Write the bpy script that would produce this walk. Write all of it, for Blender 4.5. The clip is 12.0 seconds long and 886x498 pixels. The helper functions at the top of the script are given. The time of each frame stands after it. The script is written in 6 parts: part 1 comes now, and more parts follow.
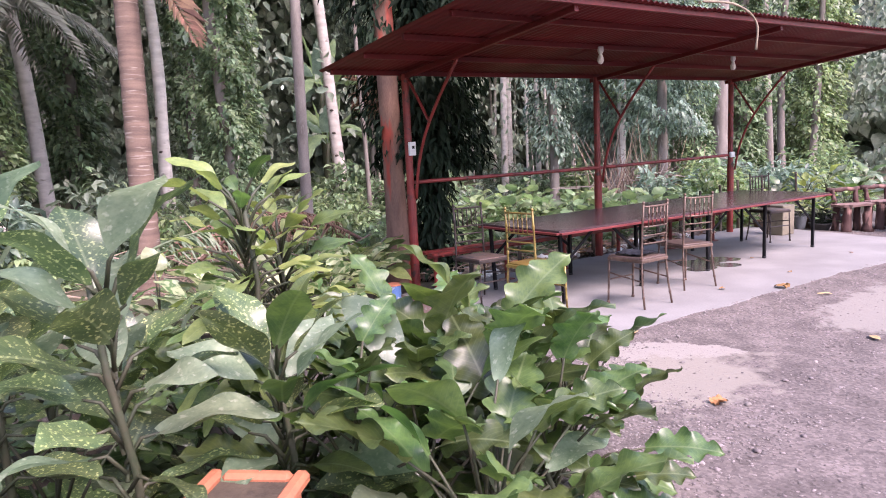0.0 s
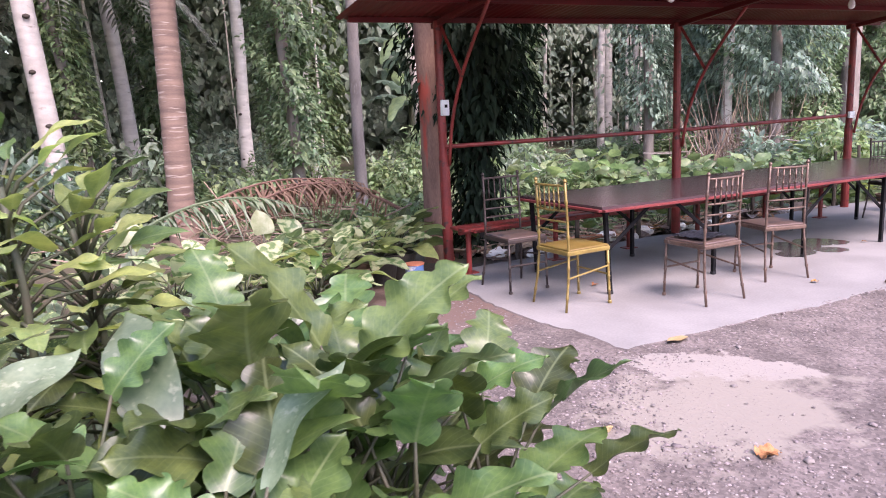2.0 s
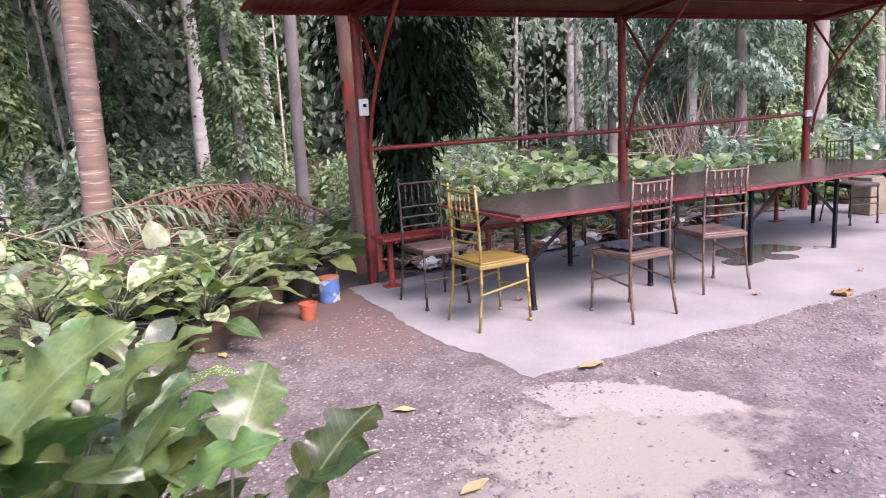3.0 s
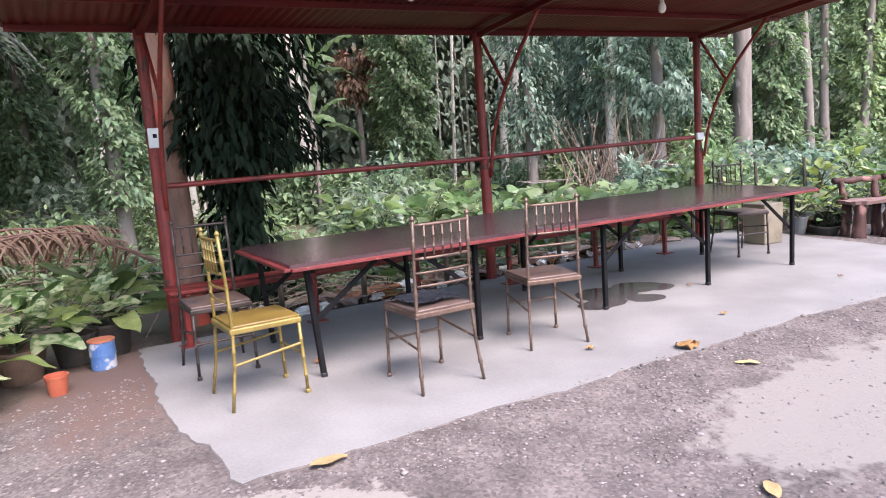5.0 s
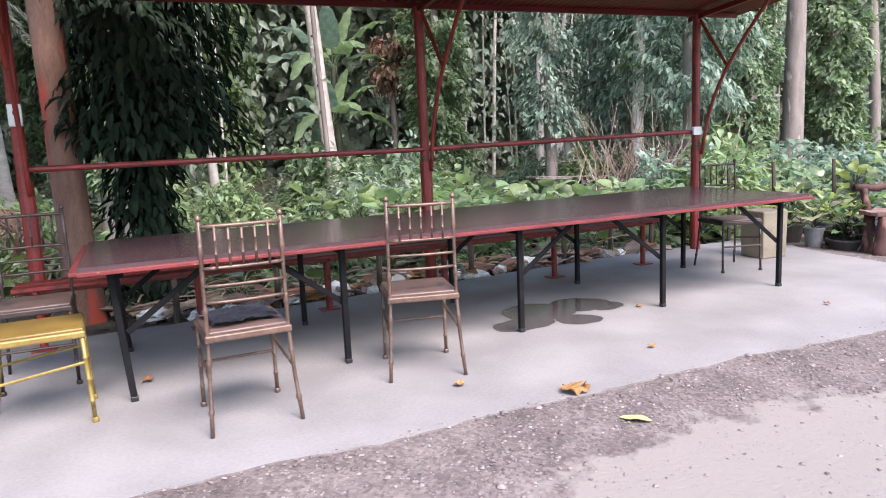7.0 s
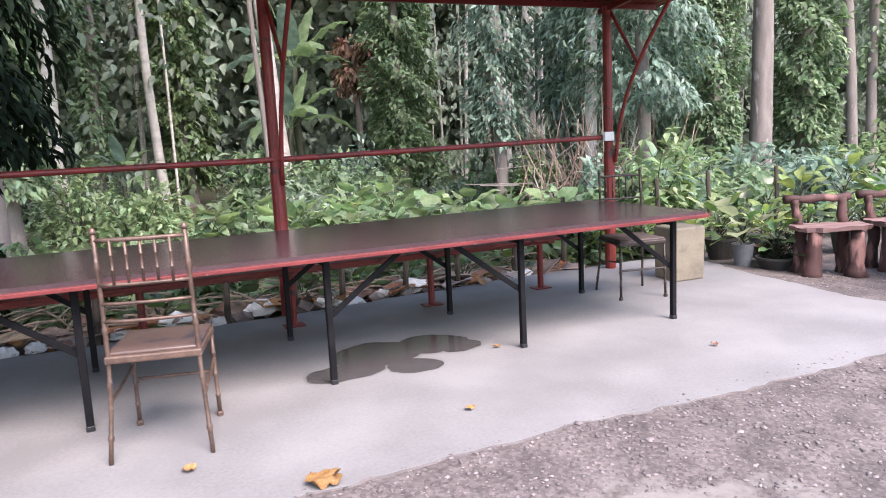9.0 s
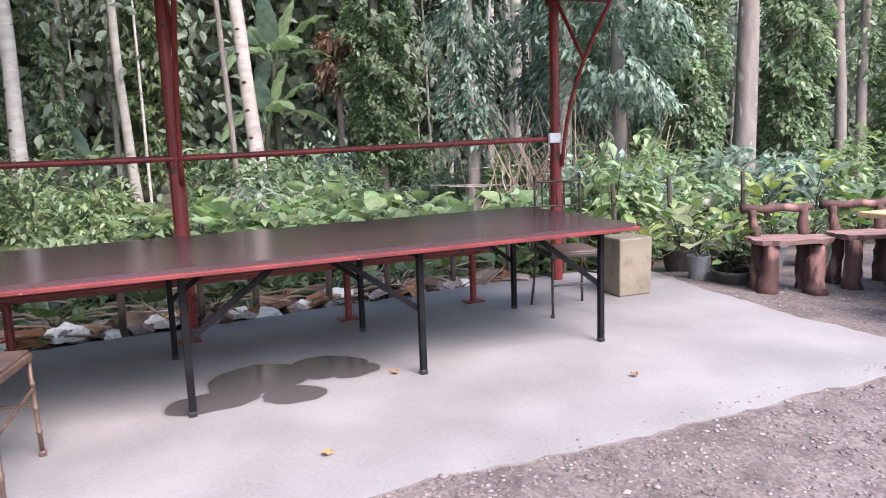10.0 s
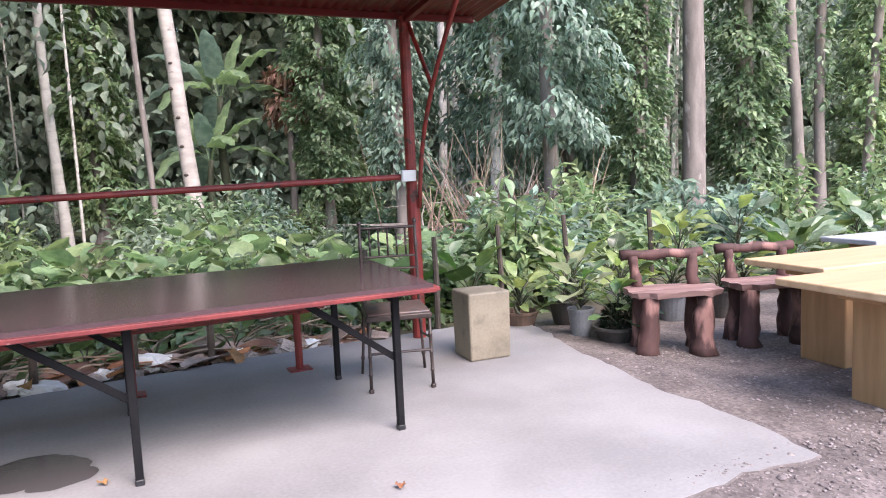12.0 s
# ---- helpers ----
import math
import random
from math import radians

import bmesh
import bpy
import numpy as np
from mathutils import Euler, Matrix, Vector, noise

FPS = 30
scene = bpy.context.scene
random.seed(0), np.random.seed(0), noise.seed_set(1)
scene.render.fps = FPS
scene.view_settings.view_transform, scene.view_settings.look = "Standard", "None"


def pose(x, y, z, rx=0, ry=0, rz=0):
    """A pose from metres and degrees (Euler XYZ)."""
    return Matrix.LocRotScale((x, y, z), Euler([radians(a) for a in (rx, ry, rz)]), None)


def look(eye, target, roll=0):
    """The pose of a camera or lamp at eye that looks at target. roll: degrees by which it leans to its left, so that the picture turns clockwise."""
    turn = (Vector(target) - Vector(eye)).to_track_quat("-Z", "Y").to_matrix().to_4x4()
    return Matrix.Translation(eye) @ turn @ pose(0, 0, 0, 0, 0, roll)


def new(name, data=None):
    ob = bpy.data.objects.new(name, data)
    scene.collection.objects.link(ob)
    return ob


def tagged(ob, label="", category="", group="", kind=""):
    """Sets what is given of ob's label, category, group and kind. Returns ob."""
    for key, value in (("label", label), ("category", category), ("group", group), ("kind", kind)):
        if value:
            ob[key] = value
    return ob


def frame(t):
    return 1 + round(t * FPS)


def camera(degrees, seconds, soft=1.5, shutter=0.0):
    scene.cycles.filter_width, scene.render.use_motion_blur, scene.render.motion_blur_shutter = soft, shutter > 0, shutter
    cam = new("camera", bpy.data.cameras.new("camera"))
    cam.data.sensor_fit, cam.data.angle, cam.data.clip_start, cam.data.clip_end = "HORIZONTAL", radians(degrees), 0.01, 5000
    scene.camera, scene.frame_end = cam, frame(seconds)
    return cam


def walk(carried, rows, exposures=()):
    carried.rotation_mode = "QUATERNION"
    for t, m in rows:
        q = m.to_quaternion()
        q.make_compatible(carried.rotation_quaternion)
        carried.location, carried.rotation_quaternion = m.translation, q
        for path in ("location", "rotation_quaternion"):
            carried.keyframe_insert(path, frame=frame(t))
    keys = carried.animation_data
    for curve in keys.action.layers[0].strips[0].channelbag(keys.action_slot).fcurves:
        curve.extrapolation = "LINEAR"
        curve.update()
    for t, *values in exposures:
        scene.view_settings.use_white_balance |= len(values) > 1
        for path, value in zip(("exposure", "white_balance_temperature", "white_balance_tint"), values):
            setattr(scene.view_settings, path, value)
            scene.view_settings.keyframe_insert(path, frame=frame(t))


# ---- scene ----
cam = camera(65.0, 12.0, soft=1.0, shutter=0.15)
EXPOSURE = 1.86
PATH = [
    (0, (-4.777, -4.744, 1.511), (-3.633, -3.127, 1.237), -2.7),
    (0.5, (-4.529, -4.632, 1.518), (-3.406, -3.002, 1.23), -3.4),
    (1, (-4.286, -4.533, 1.484), (-3.326, -2.807, 1.173), -3.8),
    (1.5, (-3.976, -4.436, 1.449), (-3.099, -2.673, 1.099), -2.8),
    (2, (-3.623, -4.324, 1.448), (-2.754, -2.56, 1.086), -2.8),
    (2.5, (-3.271, -4.248, 1.444), (-2.4, -2.483, 1.087), -2.8),
    (3, (-2.883, -4.127, 1.41), (-1.975, -2.382, 1.05), -3.1),
    (3.5, (-2.507, -4.036, 1.399), (-1.536, -2.315, 1.085), -4.6),
    (5.5, (-1.044, -3.925, 1.311), (-0.041, -2.219, 1.027), -3.8),
    (6, (-0.7, -3.856, 1.282), (0.307, -2.152, 0.994), -3.4),
    (6.5, (-0.372, -3.874, 1.261), (0.493, -2.095, 0.966), -2.8),
    (7, (0.028, -3.834, 1.247), (0.858, -2.039, 0.949), -2.6),
    (7.5, (0.365, -3.77, 1.243), (1.207, -1.98, 0.95), -2.1),
    (9.5, (1.755, -3.471, 1.247), (2.583, -1.674, 0.956), -3.0),
    (10, (2.118, -3.392, 1.245), (2.95, -1.598, 0.947), -2.0),
    (10.5, (2.44, -3.39, 1.26), (3.274, -1.59, 1.008), -4.3),
    (11, (2.842, -3.36, 1.311), (3.673, -1.556, 1.074), -2.1),
    (11.5, (3.199, -3.233, 1.273), (4.046, -1.436, 1.047), -2.3),
    (12, (3.516, -3.142, 1.242), (4.378, -1.349, 1.037), -2.6),
]
walk(cam, [(t, look(eye, target, roll)) for t, eye, target, roll in PATH], exposures=[(0.0, EXPOSURE, 6650, 35), (3.5, EXPOSURE, 6600, 30), (5.5, EXPOSURE, 6550, 18), (12.0, EXPOSURE, 6550, 20)])

# ---- light ----
world = bpy.data.worlds.new("sky")
scene.world = world
world.use_nodes = True
wn = world.node_tree.nodes
sky = wn.new("ShaderNodeTexSky")
sky.sky_type, sky.sun_disc = "NISHITA", False
SUN_AZ, SUN_EL = radians(172), radians(51)      # from +y, clockwise
sky.sun_elevation, sky.sun_rotation = SUN_EL, SUN_AZ
sky.air_density, sky.dust_density = 1.3, 1.6
world.node_tree.links.new(sky.outputs[0], wn["Background"].inputs[0])
wn["Background"].inputs[1].default_value = 0.15
sun = new("sun", bpy.data.lights.new("sun", "SUN"))
sun.data.energy, sun.data.angle, sun.data.color = 1.85, radians(36), (1.0, 0.95, 0.915)
sun_dir = Vector((math.sin(SUN_AZ) * math.cos(SUN_EL), math.cos(SUN_AZ) * math.cos(SUN_EL), math.sin(SUN_EL)))
sun.matrix_world = look(sun_dir * 30, (0, 0, 0))

# ---- materials ----
rng = np.random.default_rng(7)


def material(name, c1, c2, scale=4.0, rough=0.6, metal=0.0, bump=0.2, fine=60.0, c3=None, spots=0.0, spot_scale=9.0,
             translucent=0.0, vary=0.0, island=False, stretch=(1, 1, 1), spec=0.5, edge=0.08):
    """Two-scale noise between c1 and c2, optional spots of c3, fine bump, and a change from piece to piece."""
    m = bpy.data.materials.new(name)
    m.use_nodes = True
    nt = m.node_tree
    n, l = nt.nodes, nt.links
    p = n["Principled BSDF"]
    tc = n.new("ShaderNodeTexCoord")
    mp = n.new("ShaderNodeMapping")
    mp.inputs["Scale"].default_value = stretch
    l.new(tc.outputs["Object"], mp.inputs[0])
    a = n.new("ShaderNodeTexNoise")
    a.inputs["Scale"].default_value, a.inputs["Detail"].default_value = scale, 6
    l.new(mp.outputs[0], a.inputs["Vector"])
    b = n.new("ShaderNodeTexNoise")
    b.inputs["Scale"].default_value, b.inputs["Detail"].default_value = fine, 4
    l.new(mp.outputs[0], b.inputs["Vector"])
    add = n.new("ShaderNodeMath")
    add.operation = "MULTIPLY_ADD"
    add.inputs[1].default_value, add.inputs[2].default_value = 0.45, -0.22
    l.new(b.outputs["Fac"], add.inputs[0])
    fac = n.new("ShaderNodeMath")
    fac.operation = "ADD"
    l.new(a.outputs["Fac"], fac.inputs[0])
    l.new(add.outputs[0], fac.inputs[1])
    ramp = n.new("ShaderNodeValToRGB")
    ramp.color_ramp.elements[0].position, ramp.color_ramp.elements[1].position = 0.33, 0.67
    ramp.color_ramp.elements[0].color, ramp.color_ramp.elements[1].color = (*c1, 1), (*c2, 1)
    l.new(fac.outputs[0], ramp.inputs[0])
    col = ramp.outputs[0]
    if c3:
        v = n.new("ShaderNodeTexNoise")
        v.inputs["Scale"].default_value, v.inputs["Detail"].default_value = spot_scale, 5
        l.new(mp.outputs[0], v.inputs["Vector"])
        r = n.new("ShaderNodeValToRGB")
        r.color_ramp.elements[0].position, r.color_ramp.elements[1].position = 1 - spots, min(1, 1 - spots + edge)
        l.new(v.outputs["Fac"], r.inputs[0])
        mix = n.new("ShaderNodeMix")
        mix.data_type = "RGBA"
        l.new(r.outputs[0], mix.inputs["Factor"])
        l.new(col, mix.inputs[6])
        mix.inputs[7].default_value = (*c3, 1)
        col = mix.outputs[2]
    if vary:
        hs = n.new("ShaderNodeHueSaturation")
        if island:
            rnd = n.new("ShaderNodeNewGeometry").outputs["Random Per Island"]
        else:
            rnd = n.new("ShaderNodeObjectInfo").outputs["Random"]
        mr = n.new("ShaderNodeMapRange")
        mr.inputs["To Min"].default_value, mr.inputs["To Max"].default_value = 1 - vary, 1 + vary
        l.new(rnd, mr.inputs[0])
        l.new(mr.outputs[0], hs.inputs["Value"])
        wr = n.new("ShaderNodeMath")
        wr.operation = "MULTIPLY"
        wr.inputs[1].default_value = 7.31
        fr = n.new("ShaderNodeMath")
        fr.operation = "FRACT"
        l.new(rnd, wr.inputs[0])
        l.new(wr.outputs[0], fr.inputs[0])
        hr = n.new("ShaderNodeMapRange")
        hr.inputs["To Min"].default_value, hr.inputs["To Max"].default_value = 0.5 - vary * 0.06, 0.5 + vary * 0.06
        l.new(fr.outputs[0], hr.inputs[0])
        l.new(hr.outputs[0], hs.inputs["Hue"])
        l.new(col, hs.inputs["Color"])
        col = hs.outputs[0]
    l.new(col, p.inputs["Base Color"])
    p.inputs["Roughness"].default_value, p.inputs["Metallic"].default_value = rough, metal
    p.inputs["Specular IOR Level"].default_value = spec
    if bump:
        bp = n.new("ShaderNodeBump")
        bp.inputs["Strength"].default_value, bp.inputs["Distance"].default_value = bump, 0.01
        l.new(fac.outputs[0], bp.inputs["Height"])
        l.new(bp.outputs[0], p.inputs["Normal"])
    if translucent:
        t = n.new("ShaderNodeBsdfTranslucent")
        hs2 = n.new("ShaderNodeHueSaturation")
        hs2.inputs["Saturation"].default_value, hs2.inputs["Value"].default_value = 1.2, 1.4
        l.new(col, hs2.inputs["Color"])
        l.new(hs2.outputs[0], t.inputs[0])
        mx = n.new("ShaderNodeMixShader")
        mx.inputs[0].default_value = translucent
        l.new(p.outputs[0], mx.inputs[1])
        l.new(t.outputs[0], mx.inputs[2])
        l.new(mx.outputs[0], n["Material Output"].inputs["Surface"])
    return m


M_RED = material("red_paint", (0.26, 0.032, 0.025), (0.16, 0.021, 0.017), 6, 0.5, bump=0.2, c3=(0.06, 0.026, 0.02), spots=0.40, spot_scale=14)
M_ROOF = material("roof_paint", (0.16, 0.016, 0.015), (0.10, 0.011, 0.011), 1.3, 0.5, spec=0.35, bump=0.1, c3=(0.07, 0.013, 0.012), spots=0.42, spot_scale=1.6, stretch=(1, 0.3, 1), edge=0.2)
M_TOP = material("dark_laminate", (0.084, 0.05, 0.055), (0.056, 0.034, 0.038), 1.5, 0.2, bump=0.03, fine=90, c3=(0.12, 0.088, 0.085), spots=0.36, spot_scale=3, edge=0.25)
M_TRIM = material("trim_paint", (0.21, 0.038, 0.036), (0.13, 0.024, 0.025), 4, 0.4, bump=0.1, c3=(0.42, 0.2, 0.17), spots=0.3, spot_scale=25)
M_BLACK = material("black_steel", (0.006, 0.006, 0.007), (0.012, 0.011, 0.012), 8, 0.6, bump=0.1, spec=0.15)
M_GOLD = material("gold_paint", (0.30, 0.215, 0.06), (0.19, 0.13, 0.04), 7, 0.35, metal=0.2, bump=0.1, c3=(0.14, 0.085, 0.03), spots=0.38, spot_scale=18)
M_COPPER = material("worn_copper_paint", (0.19, 0.12, 0.09), (0.09, 0.058, 0.045), 9, 0.42, metal=0.3, bump=0.15, c3=(0.30, 0.235, 0.19), spots=0.37, spot_scale=22)
M_DARKCHAIR = material("dark_brown_paint", (0.035, 0.025, 0.023), (0.06, 0.042, 0.036), 9, 0.45, metal=0.2, bump=0.15)
M_GOLDSEAT = material("gold_vinyl", (0.22, 0.145, 0.034), (0.15, 0.095, 0.024), 5, 0.4, bump=0.1)
M_BROWNSEAT = material("brown_vinyl", (0.10, 0.065, 0.055), (0.15, 0.10, 0.085), 5, 0.4, bump=0.1, c3=(0.04, 0.04, 0.05), spots=0.45, spot_scale=5)
M_WHITE = material("white_plastic", (0.80, 0.80, 0.78), (0.70, 0.70, 0.68), 6, 0.4, bump=0.03)
M_GLASS = material("bulb_glass", (0.85, 0.83, 0.78), (0.75, 0.72, 0.66), 9, 0.12, bump=0.0)
M_BEIGE = material("beige_paint", (0.27, 0.228, 0.165), (0.19, 0.16, 0.115), 4, 0.6, bump=0.15, c3=(0.12, 0.10, 0.075), spots=0.44, spot_scale=7, edge=0.2)
M_TAN = material("tan_wood", (0.45, 0.275, 0.14), (0.34, 0.20, 0.095), 2, 0.5, bump=0.08, stretch=(5, 5, 0.6), fine=7)
M_TANTOP = material("tan_varnish", (0.57, 0.395, 0.24), (0.46, 0.31, 0.175), 2, 0.4, bump=0.05, stretch=(0.6, 6, 6), fine=7)
M_GREYTOP = material("grey_stone_top", (0.42, 0.42, 0.43), (0.34, 0.34, 0.36), 6, 0.4, bump=0.1)
M_RUSTIC = material("rustic_red_wood", (0.10, 0.05, 0.045), (0.04, 0.023, 0.021), 5, 0.75, bump=0.7, stretch=(1, 1, 0.3), fine=30, c3=(0.26, 0.14, 0.12), spots=0.44, spot_scale=7, spec=0.3)
M_RUSTICTOP = material("weathered_bench_top", (0.29, 0.18, 0.16), (0.17, 0.095, 0.085), 4, 0.6, bump=0.5, stretch=(0.5, 3, 3), fine=14, c3=(0.42, 0.29, 0.26), spots=0.42, spot_scale=6)
M_TERRA = material("terracotta", (0.48, 0.17, 0.09), (0.36, 0.12, 0.065), 5, 0.75, bump=0.2)
M_POT = material("dark_pot", (0.035, 0.032, 0.03), (0.07, 0.06, 0.05), 7, 0.6, bump=0.2)
M_CLAYPOT = material("brown_clay", (0.14, 0.085, 0.058), (0.085, 0.054, 0.038), 7, 0.8, bump=0.3)
M_GREYPOT = material("grey_pot", (0.19, 0.195, 0.205), (0.12, 0.125, 0.13), 7, 0.7, bump=0.2)
M_BLUE = material("blue_tin", (0.07, 0.15, 0.36), (0.12, 0.22, 0.42), 9, 0.45, bump=0.2, c3=(0.5, 0.5, 0.52), spots=0.47, spot_scale=11)
M_ORANGE = material("orange_plastic", (0.46, 0.12, 0.065), (0.36, 0.09, 0.05), 6, 0.45, bump=0.08)
M_SOIL = material("soil", (0.05, 0.035, 0.025), (0.09, 0.065, 0.045), 12, 0.95, bump=0.8)
M_STONE = material("pebble", (0.235, 0.198, 0.19), (0.15, 0.126, 0.121), 14, 0.85, bump=0.3, vary=0.45, island=True)
M_ROCK = material("rubble", (0.44, 0.36, 0.32), (0.26, 0.205, 0.18), 9, 0.9, bump=0.6, vary=0.3)
M_STICK = material("dry_wood", (0.36, 0.27, 0.20), (0.20, 0.15, 0.11), 9, 0.85, bump=0.5, vary=0.3)
M_STAKE = material("dark_stake", (0.05, 0.04, 0.032), (0.09, 0.07, 0.055), 9, 0.85, bump=0.6)
M_DRYFROND = material("dry_palm_leaf", (0.28, 0.17, 0.115), (0.17, 0.10, 0.07), 5, 0.75, bump=0.2, vary=0.4, island=True, translucent=0.2)
M_FALLEN = material("dry_fallen_leaf", (0.40, 0.19, 0.075), (0.27, 0.12, 0.05), 14, 0.7, bump=0.3, vary=0.25)
M_YFALLEN = material("yellow_fallen_leaf", (0.48, 0.36, 0.17), (0.38, 0.27, 0.12), 14, 0.7, bump=0.3, vary=0.2)
M_BAG = material("black_bag", (0.012, 0.012, 0.014), (0.025, 0.025, 0.028), 8, 0.3, bump=0.6)
M_DIRTEDGE = material("dirt_caked_concrete", (0.17, 0.142, 0.136), (0.11, 0.092, 0.087), 6, 0.95, bump=0.8)
M_CLOTH = material("dark_cloth", (0.03, 0.032, 0.045), (0.07, 0.075, 0.095), 14, 0.7, bump=0.5, fine=200)
M_PALEBARK = material("pale_bark", (0.64, 0.58, 0.53), (0.46, 0.41, 0.37), 3, 0.85, bump=0.5, stretch=(1, 1, 2.5), c3=(0.24, 0.21, 0.17), spots=0.38, spot_scale=4, edge=0.12, vary=0.2)
M_PALMBARK = material("palm_bark", (0.25, 0.165, 0.13), (0.14, 0.093, 0.075), 2.2, 0.9, bump=0.7, stretch=(0.6, 0.6, 6), c3=(0.36, 0.29, 0.25), spots=0.4, spot_scale=5)
M_GREYBARK = material("grey_bark", (0.26, 0.222, 0.20), (0.15, 0.125, 0.112), 3, 0.9, bump=0.6, stretch=(2, 2, 0.5), c3=(0.45, 0.40, 0.37), spots=0.38, spot_scale=3, vary=0.2)
M_BROWNBARK = material("brown_bark", (0.27, 0.15, 0.105), (0.14, 0.075, 0.055), 4, 0.9, bump=0.8, stretch=(2, 2, 0.4), c3=(0.40, 0.07, 0.045), spots=0.45, spot_scale=2.5)
M_KNOT = material("knot", (0.05, 0.04, 0.032), (0.08, 0.06, 0.05), 9, 0.95, bump=0.4)


def leaf_mat(name, c1, c2, rough=0.38, tr=0.40, spec=0.5, vary=0.35, island=True, c3=None, spots=0.4, spot_scale=18, scale=5):
    return material(name, c1, c2, scale, rough, bump=0.12, fine=30, translucent=tr, vary=vary, island=island, spec=spec, c3=c3, spots=spots, spot_scale=spot_scale)


M_LEAF = leaf_mat("green_leaf", (0.235, 0.31, 0.175), (0.13, 0.19, 0.112), vary=0.45)
M_LEAFLIGHT = leaf_mat("light_leaf", (0.28, 0.355, 0.185), (0.165, 0.23, 0.122), vary=0.5)
M_LEAFBLUE = leaf_mat("bluish_leaf", (0.265, 0.345, 0.265), (0.145, 0.21, 0.165), rough=0.4, vary=0.5)
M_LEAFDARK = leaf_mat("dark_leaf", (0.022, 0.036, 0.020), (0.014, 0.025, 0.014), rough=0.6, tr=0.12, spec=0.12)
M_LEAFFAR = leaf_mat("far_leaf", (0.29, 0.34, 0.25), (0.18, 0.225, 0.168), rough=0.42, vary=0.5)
M_LOBED = leaf_mat("lobed_leaf", (0.112, 0.165, 0.05), (0.054, 0.095, 0.033), rough=0.34, spec=0.7, tr=0.30, island=False, vary=0.55)
M_DUMB = leaf_mat("spotted_leaf", (0.12, 0.168, 0.066), (0.066, 0.108, 0.048), rough=0.29, spec=0.8, tr=0.32, island=False, vary=0.5, c3=(0.46, 0.50, 0.22), spots=0.44, spot_scale=30)
M_PALEFROND = leaf_mat("pale_palm_leaf", (0.44, 0.44, 0.38), (0.30, 0.31, 0.26), rough=0.5, vary=0.3)
M_TARO = leaf_mat("taro_leaf", (0.27, 0.35, 0.17), (0.16, 0.235, 0.11), rough=0.38, island=False, vary=0.4)
M_CREAM = leaf_mat("cream_leaf", (0.40, 0.42, 0.27), (0.28, 0.32, 0.18), rough=0.4, island=False, vary=0.15)
M_YELLEAF = leaf_mat("yellow_green_leaf", (0.31, 0.365, 0.13), (0.19, 0.255, 0.09), rough=0.36, island=False, vary=0.3)
M_VARIEG = leaf_mat("variegated_leaf", (0.13, 0.21, 0.075), (0.09, 0.165, 0.07), rough=0.36, island=False, vary=0.3, c3=(0.42, 0.46, 0.27), spots=0.56, spot_scale=4.5)
# pale variegated leaf; the sky's sheen is also put into its colour
M_PALESHEEN = leaf_mat("pale_sheen_leaf", (0.255, 0.315, 0.205), (0.15, 0.21, 0.132), rough=0.34, spec=0.8, island=False, vary=0.45, c3=(0.36, 0.40, 0.29), spots=0.42, spot_scale=14)
M_STEM = material("green_stem", (0.045, 0.06, 0.03), (0.075, 0.066, 0.042), 8, 0.6, bump=0.3)


def add_veins(m):
    """A paler midrib and side veins, along the leaf's own axes."""
    n, l = m.node_tree.nodes, m.node_tree.links
    p = n["Principled BSDF"]
    old = p.inputs["Base Color"].links[0].from_socket
    tc = n.new("ShaderNodeTexCoord")
    sep = n.new("ShaderNodeSeparateXYZ")
    l.new(tc.outputs["Object"], sep.inputs[0])

    def op(kind, a, b=None, c=None):
        k = n.new("ShaderNodeMath")
        k.operation = kind
        for i, v in enumerate((a, b, c)):
            if v is None:
                continue
            if isinstance(v, (int, float)):
                k.inputs[i].default_value = v
            else:
                l.new(v, k.inputs[i])
        return k.outputs[0]

    ax = op("ABSOLUTE", sep.outputs["X"])
    rib = op("MULTIPLY_ADD", ax, -110.0, 1.6)
    rib = op("MINIMUM", op("MAXIMUM", rib, 0.0), 1.0)
    row = op("FRACT", op("MULTIPLY", op("MULTIPLY_ADD", ax, -0.9, sep.outputs["Y"]), 15.0))
    side = op("MULTIPLY_ADD", op("ABSOLUTE", op("SUBTRACT", row, 0.5)), -9.0, 1.0)
    side = op("MULTIPLY", op("MAXIMUM", side, 0.0), 0.45)
    mask = op("MULTIPLY", op("MAXIMUM", rib, side), 0.32)
    mix = n.new("ShaderNodeMix")
    mix.data_type = "RGBA"
    l.new(mask, mix.inputs["Factor"])
    l.new(old, mix.inputs[6])
    mix.inputs[7].default_value = (0.36, 0.42, 0.22, 1)
    l.new(mix.outputs[2], p.inputs["Base Color"])


for veined in (M_LOBED, M_DUMB, M_VARIEG, M_YELLEAF):
    add_veins(veined)


